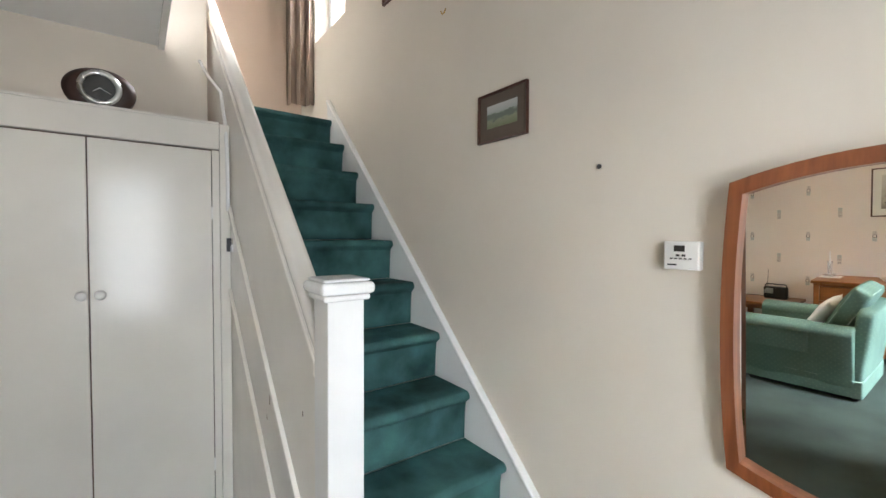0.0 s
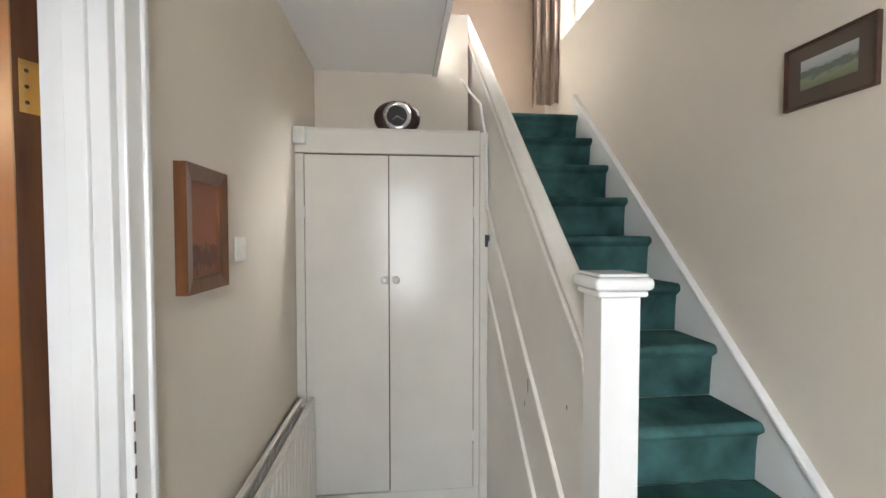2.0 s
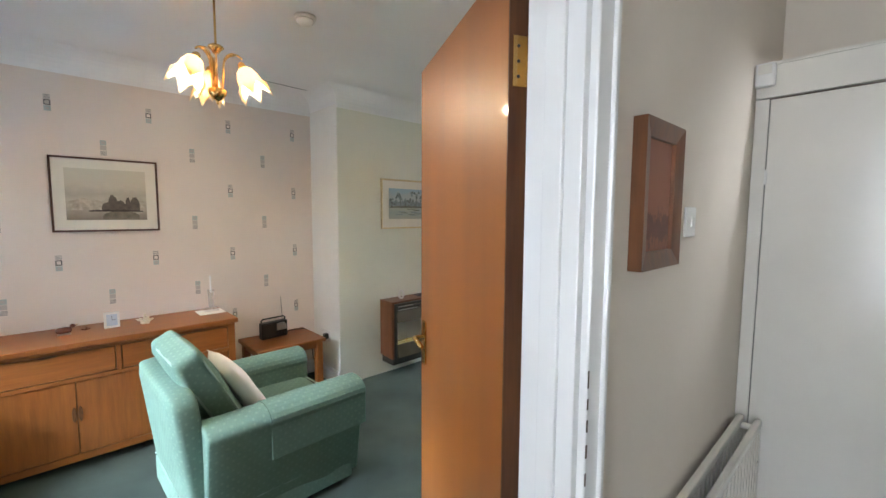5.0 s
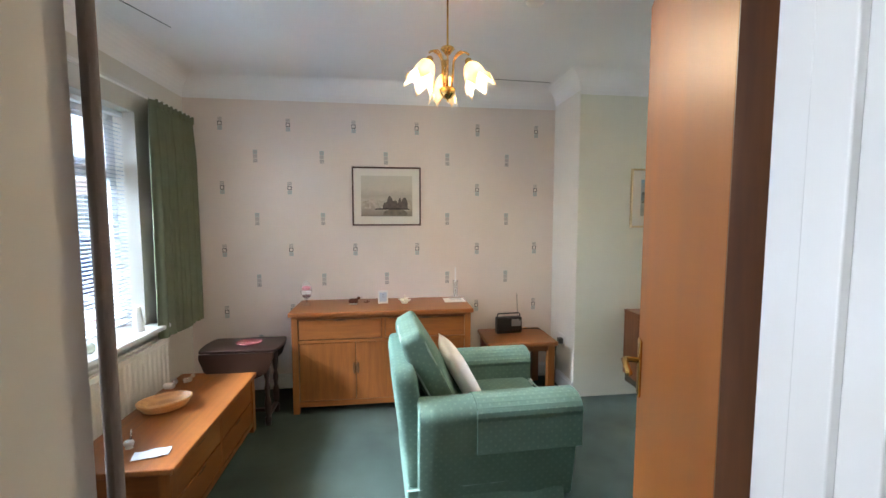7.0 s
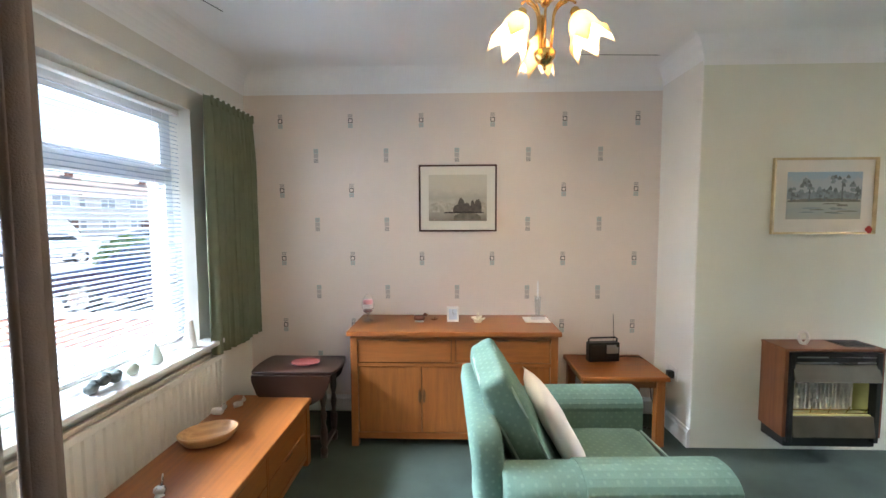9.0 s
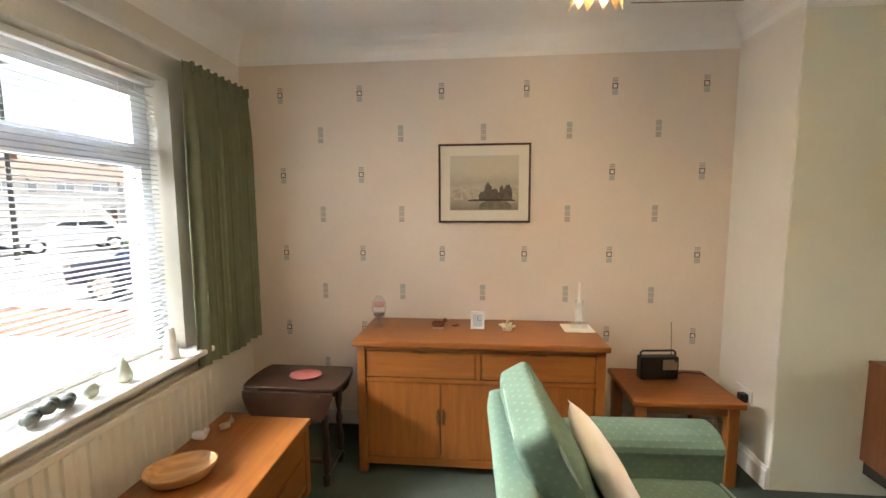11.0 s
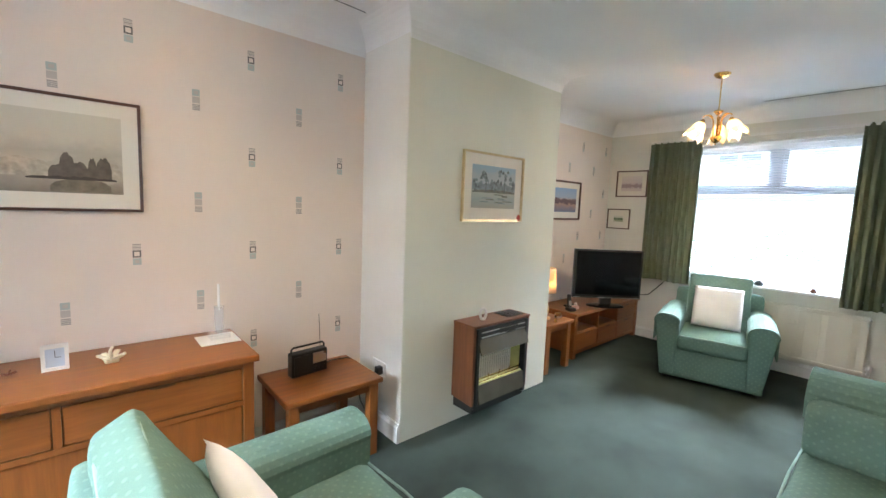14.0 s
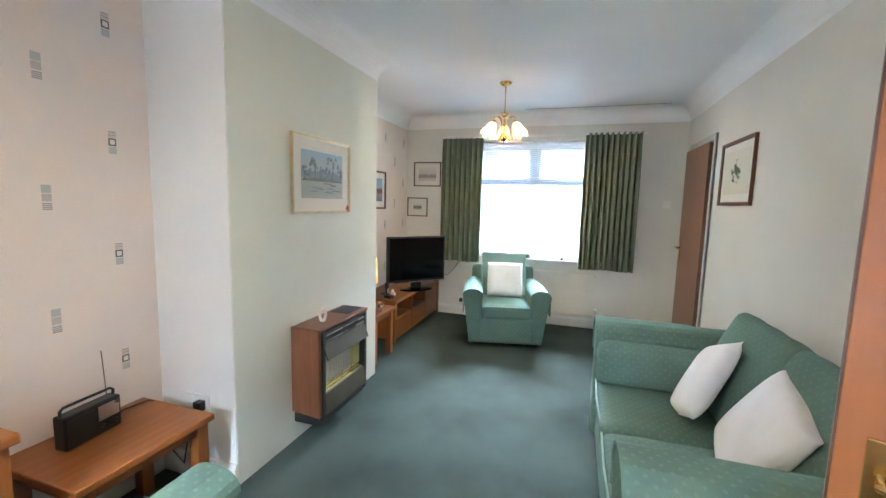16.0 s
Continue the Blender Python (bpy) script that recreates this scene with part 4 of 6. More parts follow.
def painting(name, stops, dark, hor, h, seed, blobs=9.0, at=.5, cx=.5, cw=0.0):
    """Printed picture: bands of tone over the height, with a ragged dark mass along a line."""
    m = bpy.data.materials.new(name)
    m.use_nodes = True
    n, l = m.node_tree.nodes, m.node_tree.links
    b = n["Principled BSDF"]
    b.inputs["Roughness"].default_value = .6
    tc = n.new("ShaderNodeTexCoord")
    sp = n.new("ShaderNodeSeparateXYZ")
    l.new(tc.outputs["Generated"], sp.inputs[0])
    nz = n.new("ShaderNodeTexNoise")
    nz.inputs["Scale"].default_value, nz.inputs["Detail"].default_value = blobs, 5
    mp = n.new("ShaderNodeMapping")
    mp.inputs["Location"].default_value = (seed, seed * 1.7, 0)
    l.new(tc.outputs["Generated"], mp.inputs[0])
    l.new(mp.outputs[0], nz.inputs["Vector"])
    ad = n.new("ShaderNodeMath")
    ad.operation = 'MULTIPLY_ADD'
    ad.inputs[1].default_value, ad.inputs[2].default_value = .22, -.11
    l.new(nz.outputs[0], ad.inputs[0])
    s = n.new("ShaderNodeMath")
    l.new(sp.outputs[2], s.inputs[0])
    l.new(ad.outputs[0], s.inputs[1])
    r = n.new("ShaderNodeValToRGB")
    e = r.color_ramp.elements
    e[0].position, e[0].color = stops[0][0], (*stops[0][1], 1)
    e[1].position, e[1].color = stops[-1][0], (*stops[-1][1], 1)
    for p, c in stops[1:-1]:
        e.new(p).color = (*c, 1)
    l.new(s.outputs[0], r.inputs[0])
    # the dark mass: high noise close to the line
    d = n.new("ShaderNodeMath")
    d.operation = 'SUBTRACT'
    l.new(sp.outputs[2], d.inputs[0])
    d.inputs[1].default_value = hor
    ab = n.new("ShaderNodeMath")
    ab.operation = 'ABSOLUTE'
    l.new(d.outputs[0], ab.inputs[0])
    k = n.new("ShaderNodeMath")
    k.operation = 'MULTIPLY_ADD'
    k.inputs[1].default_value = -1 / h
    l.new(ab.outputs[0], k.inputs[0])
    l.new(nz.outputs[0], k.inputs[2])
    if cw:
        sx = n.new("ShaderNodeMath")
        sx.operation = 'SUBTRACT'
        l.new(sp.outputs[0], sx.inputs[0])
        sx.inputs[1].default_value = cx
        s2 = n.new("ShaderNodeMath")
        s2.operation = 'MULTIPLY'
        l.new(sx.outputs[0], s2.inputs[0])
        l.new(sx.outputs[0], s2.inputs[1])
        s3 = n.new("ShaderNodeMath")
        s3.operation = 'MULTIPLY_ADD'
        s3.inputs[1].default_value = -1 / cw ** 2
        l.new(s2.outputs[0], s3.inputs[0])
        l.new(k.outputs[0], s3.inputs[2])
        k = s3
    st = n.new("ShaderNodeMapRange")
    st.inputs["From Min"].default_value, st.inputs["From Max"].default_value = at - .5, at - .35
    l.new(k.outputs[0], st.inputs[0])
    mx = n.new("ShaderNodeMix")
    mx.data_type = 'RGBA'
    l.new(st.outputs[0], mx.inputs[0])
    l.new(r.outputs[0], mx.inputs[6])
    mx.inputs[7].default_value = (*dark, 1)
    l.new(mx.outputs[2], b.inputs["Base Color"])
    return m


def picture(name, m, w, h, frame_w, depth, frame_mat, mount_mat, mount_w, print_mat, label, glazed=True, tilt=0):
    """A framed picture; local x across, z up from the lower left corner, facing local -y, its back on y = 0."""
    p = thing(name, m, label, "picture", "framed pictures")
    bm = bmesh.new()
    f = frame_w
    outer = [(0, 0), (w, 0), (w, h), (0, h)]
    inner = [(f, f), (w - f, f), (w - f, h - f), (f, h - f)]
    for i in range(4):
        j = (i + 1) % 4
        q = [outer[i], outer[j], inner[j], inner[i]]
        A = [bm.verts.new((x, -depth if k < 2 else -depth * .75, z)) for k, (x, z) in enumerate(q)]
        B = [bm.verts.new((x, -.001, z)) for x, z in q]
        bm.faces.new(A)
        bm.faces.new(B[::-1])
        for k in range(4):
            bm.faces.new((A[k], A[(k + 1) % 4], B[(k + 1) % 4], B[k]))
    part("frame", bm, frame_mat, p)
    if mount_w:
        part("mount", box(f - .002, w - f + .002, -depth * .45, -.002, f - .002, h - f + .002), mount_mat, p)
        q = f + mount_w
        part("print", box(q, w - q, -depth * .45 - .002, -depth * .45 - .0002, q * 1.08, h - q), print_mat, p)
    else:
        part("print", box(f - .002, w - f + .002, -depth * .45, -.002, f - .002, h - f + .002), print_mat, p)
    return p


dark_frame = wood("dark_brown_frame", (.05, .016, .01), (.09, .034, .02), 'x', .35, .2)
sepia = painting("sepia_print", [(0, (.22, .19, .15)), (.25, (.42, .37, .30)), (.36, (.50, .45, .36)), (.5, (.42, .38, .31)), (.7, (.55, .50, .41)), (1, (.58, .54, .45))], (.42, .38, .31), .30, .55, 3.1, 7.0, .50, .72, .52)
trees = painting("watercolour_print", [(0, (.40, .40, .34)), (.2, (.34, .38, .36)), (.38, (.42, .43, .36)), (.45, (.30, .34, .33)), (.62, (.38, .44, .47)), (1, (.30, .42, .52))], (.40, .44, .46), .70, .5, 1.3, 6.0, .62)
stream = painting("landscape_print", [(0, (.16, .18, .09)), (.35, (.25, .27, .18)), (.55, (.33, .35, .30)), (.75, (.42, .43, .42)), (1, (.50, .50, .47))], (.13, .15, .12), .5, .5, 5.0, 5.0, .62)
sunset = painting("sunset_print", [(0, (.12, .16, .26)), (.3, (.36, .22, .18)), (.45, (.5, .3, .2)), (.6, (.34, .40, .52)), (1, (.22, .36, .6))], (.14, .08, .09), .45, .4, 7.7, 8.0, .66)
sketch = painting("pencil_print", [(0, (.6, .52, .5)), (.5, (.58, .5, .5)), (1, (.66, .6, .57))], (.34, .26, .28), .35, .5, 2.2, 12.0, .66)
green_print = painting("small_green_print", [(0, (.3, .34, .2)), (.5, (.5, .52, .42)), (1, (.62, .62, .55))], (.12, .18, .1), .45, .5, 4.4, 9.0, .6)
leafy = painting("leaf_print", [(0, (.62, .58, .44)), (.5, (.66, .62, .48)), (1, (.66, .62, .5))], (.05, .075, .02), .52, 1.0, 9.1, 8.0, .78, .5, .45)
copper = painting("copper_relief_panel", [(0, (.24, .085, .04)), (.4, (.30, .11, .055)), (1, (.27, .10, .05))], (.14, .05, .03), .2, .5, 6.0, 11.0, .68)
for mm in (copper,):
    mm.node_tree.nodes["Principled BSDF"].inputs["Metallic"].default_value = .35
    mm.node_tree.nodes["Principled BSDF"].inputs["Roughness"].default_value = .45
brown_mount = mat("brown_mount_card", (.11, .08, .06), .85, var=.05)

castle = picture("framed_print", pose(1.261, YA, 1.367), .57, .487, .012, .022, dark_frame, M["mount"], .06, sepia, "sepia castle-and-lake print in a thin dark frame over the sideboard")
pool = picture("framed_watercolour", pose(3.443, YC, 1.357), .607, .458, .014, .024, M["gilt"], M["mount"], .07, trees, "blue-grey lakeside trees print in a thin gilt frame")
picture("framed_print", pose(5.33, YB, 1.351), .58, .425, .02, .022, dark_frame, M["mount"], .06, sunset, "small sunset print in a dark frame beside the television")
picture("framed_print", pose(XR, 3.535, 1.645, 0, 0, -90), .37, .31, .014, .02, dark_frame, M["mount"], .05, sketch, "pale sketch in a thin dark frame on the rear wall")
picture("framed_print", pose(XR, 3.62, 1.255, 0, 0, -90), .28, .243, .012, .02, dark_frame, M["mount"], .07, green_print, "tiny green landscape in a dark frame on the rear wall")
picture("framed_print", pose(5.36, YP, 1.475, 0, 0, 180), .64, .475, .026, .024, M["frame_pine"], M["mount"], .05, leafy, "green leaf study in a brown frame over the sofa")
picture("copper_picture", pose(2.207, YH, 1.372, 0, 0, 0), .242, .338, .040, .032, M["frame_pine"], None, 0, copper, "copper-brown relief panel in a deep varnished pine frame")
picture("hall_picture", pose(2.302, YM, 1.903, 0, 0, 180), .252, .185, .008, .016, dark_frame, brown_mount, .04, stream, "small landscape in a brown mount beside the stairs")
picture("stair_picture", pose(3.09, YM, 2.79, 0, 0, 180), .26, .2, .01, .016, dark_frame, brown_mount, .04, stream, "small dark-framed picture high beside the stairs")


def ink(name, col):
    return mat(name, col, .65, var=.16, scale=40)


def skyline(pic, x0, x1, z0, z1, amp, n, seed, material, y, name="printed_mass"):
    """A flat printed shape with an uneven top, laid on the paper of a picture."""
    rnd_ = random.Random(seed)
    top = []
    for k in range(n + 1):
        e = max(0, math.sin(math.pi * k / n)) ** .5
        top.append((x0 + (x1 - x0) * k / n, z0 + (z1 - z0) * (.45 + .55 * e) + rnd_.uniform(-amp, amp) * e))
    part(name, prism([(x0, z0)] + top + [(x1, z0)], y - .0004, y, 'y'), material, pic)


# the castle print: far hills, ruined towers, spit of land and reflection
Y_ = -.022 * .45 - .0022
hill, stonework, deep, water = ink("print_hill", (.455, .40, .32)), ink("print_castle", (.115, .095, .075)), ink("print_spit", (.055, .042, .035)), ink("print_reflection", (.19, .16, .12))
U, V, PW, PH = .073, .079, .424, .333
skyline(castle, U + .002, U + .46 * PW, V + .19 * PH, V + .42 * PH, .006, 14, 1, hill, Y_)
skyline(castle, U + .85 * PW, U + PW - .002, V + .19 * PH, V + .40 * PH, .004, 8, 2, hill, Y_)
skyline(castle, U + .43 * PW, U + .90 * PW, V + .01 * PH, V + .18 * PH, .003, 12, 3, water, Y_)
for k, (a, b, top) in enumerate(((.42, .56, .36), (.50, .62, .50), (.58, .72, .40), (.68, .80, .34), (.72, .79, .46), (.78, .91, .47))):
    skyline(castle, U + a * PW, U + b * PW, V + .19 * PH, V + top * PH, .006, 9, 4 + k, stonework, Y_ - .0003 - .0002 * k)
skyline(castle, U + .26 * PW, U + .95 * PW, V + .165 * PH, V + .205 * PH, .003, 26, 11, deep, Y_ - .002)
# the watercolour: two trees and a wood beyond a pale pool
Y_ = -.024 * .45 - .0022
U, V, PW, PH = .085, .093, .437, .281
far, near, bank = ink("print_far_wood", (.22, .265, .275)), ink("print_tree", (.14, .165, .165)), ink("print_bank", (.17, .17, .14))
skyline(pool, U + .01 * PW, U + .99 * PW, V + .42 * PH, V + .60 * PH, .014, 40, 21, far, Y_)
skyline(pool, U + .01 * PW, U + .99 * PW, V + .36 * PH, V + .43 * PH, .004, 34, 22, bank, Y_ - .0003)
rnd = random.Random(8)
for cx, top, spread in ((.30, .84, .075), (.74, .92, .10), (.06, .66, .05), (.94, .72, .045), (.50, .66, .05)):
    skyline(pool, U + (cx - .012) * PW, U + (cx + .012) * PW, V + .38 * PH, V + (top - .1) * PH, .001, 4, 3, near, Y_ - .0006)
    for k in range(16):
        a, q = rnd.uniform(-1, 1) * spread * 1.7, rnd.uniform(.2, 1)
        z = V + (.42 + (top - .42) * q) * PH
        skyline(pool, U + max(.005, cx + a - .026) * PW, U + min(.995, cx + a + .026) * PW, z - .012, z + .010, .006, 7, 40 + k, near if k % 3 == 0 else far, Y_ - .0008 - .0001 * k)
for k in range(12):
    a, z = rnd.uniform(.02, .7), V + PH * rnd.uniform(.05, .33)
    skyline(pool, U + a * PW, U + (a + rnd.uniform(.1, .28)) * PW, z, z + .006, .001, 8, 60 + k, bank if k % 2 else far, Y_ - .0003)
# a red bloom tucked into the gilt frame
rb = thing("paper_poppy", pose(4.0, YC - .028, 1.385), "small red paper flower tucked in the picture frame", "paper flower")
red = mat("red_paper", (.35, .03, .02), .8)
for a in range(4):
    part("petal", lathe([(.001, 0), (.012, .001), (.012, .003), (.001, .003)], 10), red, rb, m=pose(.012 * math.cos(a * 1.57), -.002 * a, .012 * math.sin(a * 1.57), 90))

# shaped mirror in a wooden frame
mir = thing("wall_mirror", pose(1.155, YM + .016, 1.34, -2.3), "shaped wall mirror in a reddish-brown wooden frame", "mirror")


def mirror_shape(w, h, b, n=14):
    pts = []
    for i in range(n):
        t = i / n
        pts.append((-w + 2 * w * t, -h - b * (1 - (2 * t - 1) ** 2)))
    for i in range(n):
        t = i / n
        pts.append((w + b * .35 * (1 - (2 * t - 1) ** 2), -h + 2 * h * t))
    for i in range(n):
        t = i / n
        pts.append((w - 2 * w * t, h + b * (1 - (2 * t - 1) ** 2)))
    for i in range(n):
        t = i / n
        pts.append((-w - b * .35 * (1 - (2 * t - 1) ** 2), h - 2 * h * t))
    return pts


o, i_ = mirror_shape(.268, .324, .045), mirror_shape(.242, .298, .04)
bm = bmesh.new()
vo = [[bm.verts.new((x, y, z)) for x, z in pts] for pts, y in ((o, .001), (o, .024), (i_, .028), (i_, .006))]
for a, b in zip(vo, vo[1:]):
    for k in range(len(o)):
        bm.faces.new((a[k], a[(k + 1) % len(o)], b[(k + 1) % len(o)], b[k]))
part("frame", bm, wood("red_brown_frame", (.17, .045, .015), (.27, .085, .028), 'z', .32, .3), mir)
bm = prism(mirror_shape(.243, .3, .04), .004, .008, 'y')
part("mirror_glass", bm, M["mirror"], mir, "silvered glass")

th = thing("thermostat", pose(1.572, YM, 1.463, 0, 0, 180), "white heating thermostat with a small dark display", "thermostat")
part("case", box(0, .083, -.028, -.001, 0, .07), M["white"], th, bevel=.004)
part("display", box(.025, .05, -.0295, -.028, .045, .06), M["dark"], th, "dark display")
for k in range(5):
    part("button", box(.016 + .011 * k, .022 + .011 * k, -.0305, -.028, .026, .029), M["dark"], th)
for k in range(2):
    part("button", box(.03 + .014 * k, .038 + .014 * k, -.0305, -.028, .033, .038), M["dark"], th)
part("lettering", box(.01, .032, -.0288, -.028, .01, .014), M["dark"], th)
tagged(part("wall_nail", lathe([(.007, 0), (.007, .006), (.002, .009)], 10), M["black"], smooth=True, m=pose(1.774, YM + .0005, 1.751, -90)), "small black fixing in the wall", "nail")
tagged(part("wall_hook", tube([(0, .002, .02), (0, .01, 0), (0, .02, -.012), (0, .028, 0)], .003, 6), M["brass"], smooth=True, m=pose(2.534, YM, 2.52)), "small brass picture hook beside the stairs", "hook")


def plate(name, m, w, h, label, category="switch", extra=None):
    s = thing(name, m, label, category)
    part("plate", box(-w / 2, w / 2, -.009, -.0005, -h / 2, h / 2), M["white"], s, bevel=.003)
    if extra == "switch":
        part("rocker", box(-.008, .008, -.014, -.009, -.014, .014), M["white"], s, bevel=.002)
    if extra == "double":
        for x in (-.03, .03):
            part("rocker", box(x - .008, x + .008, -.013, -.009, .012, .03), M["white"], s, bevel=.002)
    return s


plate("light_switch", pose(2.612, YH, 1.478), .085, .085, "white plastic light switch on the hall wall", extra="switch")
plate("light_switch", pose(XR, .545, 1.485, 0, 0, -90), .085, .085, "white light switch on the rear wall", extra="switch")
sk = plate("wall_socket", pose(CX0 - .0045, 3.25, .41, 0, 0, -90), .146, .086, "white double socket with black plugs", "socket", "double")
part("plug", box(.012, .055, -.05, -.0095, -.03, .02), M["black"], sk, "black plug", bevel=.006)
sk2 = plate("wall_socket", pose(XR, 2.81, .2, 0, 0, -90), .146, .086, "white socket beside the rear radiator", "socket", "double")
part("plug", box(-.055, -.012, -.045, -.0095, -.03, .02), M["black"], sk2, "black plug", bevel=.006)

wb = thing("wooden_box", pose(2.75, .03, 0), "brown wooden box with a black handle beside the radiator", "box")
part("box_body", box(0, .3, -.13, .1, 0, .17), M["hall_floor"], wb, bevel=.008)
part("lid", box(-.01, .31, -.14, .11, .17, .19), M["hall_floor"], wb, bevel=.006)
part("grip", soft(0, 0, 0, .05, .035, .09, .015, n=4), M["black"], wb, "black grip", smooth=True, m=pose(-.03, .07, .13))

# chipped paint along the door lining
chip = mat("bare_dark_wood", (.09, .06, .045), .8)
rnd = random.Random(4)
pc = thing("paint_chips", pose(0, 0, 0), "dark chips in the white door lining paint", "paint chip", kind="structure")
for k in range(16):
    z = .35 + .055 * k + rnd.uniform(-.02, .02)
    h = rnd.uniform(.008, .04)
    part("chip", box(2.0045, 2.0085 + rnd.uniform(0, .002), YH - .0212, YH - .02, z, z + h), chip, pc)
for x, z, h in ((2.62, .93, .05), (2.66, .86, .02), (2.25, 1.02, .014), (2.18, .62, .02), (2.30, .45, .016)):
    part("chip", box(x, x + .006, -.7685, -.7672, z, z + h), chip, pc)

# ---------------------------------------------------------------- gas fire
gf = thing("gas_fire", pose(3.43, YC, .022), "wall-mounted gas fire in a teak-veneer case", "gas fire")
bronze = mat("bronze_metal", (.10, .088, .06), .45, .5, var=.1, scale=8)
W, D = .56, .19
part("side_panel", prism([(0, .17), (-D + .0, .155), (-D, .668), (0, .668)], 0, .022, 'x'), M["teak"], gf, bevel=.003)
part("side_panel", prism([(0, .17), (-D + .0, .155), (-D, .668), (0, .668)], W - .022, W, 'x'), M["teak"], gf, bevel=.003)
part("top_panel", box(-.004, W + .004, -D - .006, -.001, .668, .684), M["teak"], gf, bevel=.003)
part("plinth", box(.02, W - .02, -D + .012, -.001, .095, .165), M["black"], gf, "black plinth", bevel=.003)
part("back_box", box(.022, W - .022, -.05, -.002, .165, .667), M["black"], gf)
part("front_frame", box(.022, .05, -D - .012, -.05, .13, .66), M["black"], gf, bevel=.003)
part("front_frame", box(W - .05, W - .022, -D - .012, -.05, .13, .66), M["black"], gf, bevel=.003)
part("louvre_box", box(.05, W - .05, -D - .004, -.05, .585, .66), M["black"], gf)
for z in (.6, .632):
    part("chrome_bar", box(.06, W - .06, -D - .013, -D - .006, z, z + .007), M["steel"], gf, "chrome bar", bevel=.002)
part("hood", prism([(-D - .004, .592), (-D - .036, .497), (-D - .028, .493), (-D + .006, .590)], .04, W - .04, 'x'), bronze, gf, "bronze hood")
part("lower_panel", prism([(-D - .006, .285), (-D - .026, .165), (-.06, .165), (-.06, .285)], .05, W - .05, 'x'), bronze, gf, "bronze lower panel", bevel=.003)
part("reflector", box(.05, W - .05, -.056, -.05, .285, .585), mat("brassy_reflector", (.62, .58, .26), .35, .4, var=.15), gf, "tarnished reflector")
radm = mat("fireclay", (.80, .77, .72), .9, var=.05)
cheek = mat("brass_cheek", (.66, .62, .26), .35, .35, var=.12, scale=10)
for a, c in ((.052, .098), (W - .052, W - .098)):
    part("cheek", prism([(a, -D + .03), (c, -.062), (c, -.058), (a, -.058)], .287, .50, 'z'), cheek, gf, "brass side reflector")
part("burner_tray", box(.06, W - .06, -D + .002, -.06, .2855, .292), cheek, gf, "brass burner tray")
for c in range(4):
    x0 = .104 + c * .089
    rad = part("radiant", box(x0, x0 + .084, -.085, -.06, .293, .51), radm, gf, "pale fireclay radiant")
    for k in range(4):
        part("rib", box(x0 + .004 + k * .022, x0 + .013 + k * .022, -.125, -.0852, .294, .50), radm, rad)
    for k in range(7):
        part("bar", box(x0, x0 + .084, -.119, -.09, .30 + k * .029, .309 + k * .029), radm, rad)
bm = bmesh.new()
for z in (.292, .315):
    tube([(.055, -D + .02, z), (W - .055, -D + .02, z)], .0035, 6, bm)
for k in range(5):
    tube([(.07 + k * .1, -D + .02, .285), (.08 + k * .11, -D + .03, .33)], .0025, 6, bm)
part("fret", bm, M["brass"], gf, "brass fret", smooth=True)
part("vent", box(W - .2, W - .03, -D + .03, -.03, .6845, .688), M["dark"], gf, "dark vent")
for k in range(6):
    part("vent_slat", box(W - .195, W - .035, -D + .04 + k * .02, -D + .048 + k * .02, .688, .692), M["black"], gf)
hoop = thing("white_ornament", pose(3.60, YC - .10, .706), "small white hoop-shaped ornament on the fire", "ornament")
pts = [(.022 * math.cos(t), 0, .04 + .036 * math.sin(t)) for t in [2 * math.pi * k / 20 for k in range(21)]]
part("hoop", tube(pts, .009, 8), M["white"], hoop, smooth=True, m=pose(0, 0, 0, 0, 0, -20))
part("foot", lathe([(.018, 0), (.014, .006)], 12), M["white"], hoop)

# ---------------------------------------------------------------- television corner
tv = thing("television", pose(5.76, 3.16, .461, 0, 0, -40.5), "black flat-screen television on a gloss stand", "television")
part("bezel", box(-.36, .36, -.02, .03, .085, .60), M["black"], tv, bevel=.006)
part("screen", box(-.338, .338, -.0225, -.0195, .12, .582), M["screen"], tv, "dark switched-off screen")
part("trim", box(-.355, .355, -.0225, -.019, .09, .095), M["steel"], tv)
part("neck", box(-.06, .06, -.005, .03, .015, .11), M["black"], tv, bevel=.004)
part("stand", lathe([(.2, 0), (.2, .006), (.16, .014), (.05, .018)], 32, sy=.6), M["screen"], tv, smooth=True)
lm = thing("table_lamp", pose(4.80, 3.26, .45), "lit table lamp with a parchment drum shade", "lamp")
part("lamp_base", lathe([(.06, 0), (.06, .015), (.03, .03), (.045, .09), (.03, .17), (.012, .2), (.012, .26)], 20), M["tan_wood"], lm, smooth=True)
bm = bmesh.new()
A = [[bm.verts.new((r * math.cos(2 * math.pi * k / 28), r * math.sin(2 * math.pi * k / 28), z)) for k in range(28)] for r, z in ((.1, .25), (.085, .475), (.083, .475), (.098, .25))]
for a, b in zip(A, A[1:] + A[:1]):
    for k in range(28):
        bm.faces.new((a[k], a[(k + 1) % 28], b[(k + 1) % 28], b[k]))
part("shade", bm, M["lamp_shade"], lm, "glowing parchment shade", smooth=True)
part("bulb", lathe([(.005, .27), (.02, .3), (.026, .33), (.015, .355), (.002, .36)], 12), M["bulb"], lm, smooth=True)
lamp("lamp_table_bulb", 'POINT', pose(4.80, 3.26, .45 + .34), 1.8, (1, .68, .36), radius=.03)
ph = thing("cordless_phone", pose(5.12 + .12, 3.25, .46, 0, 0, -20), "black cordless phone upright in its cradle", "telephone")
part("cradle", soft(0, 0, .018, .08, .09, .036, .012, n=4), M["black"], ph, smooth=True)
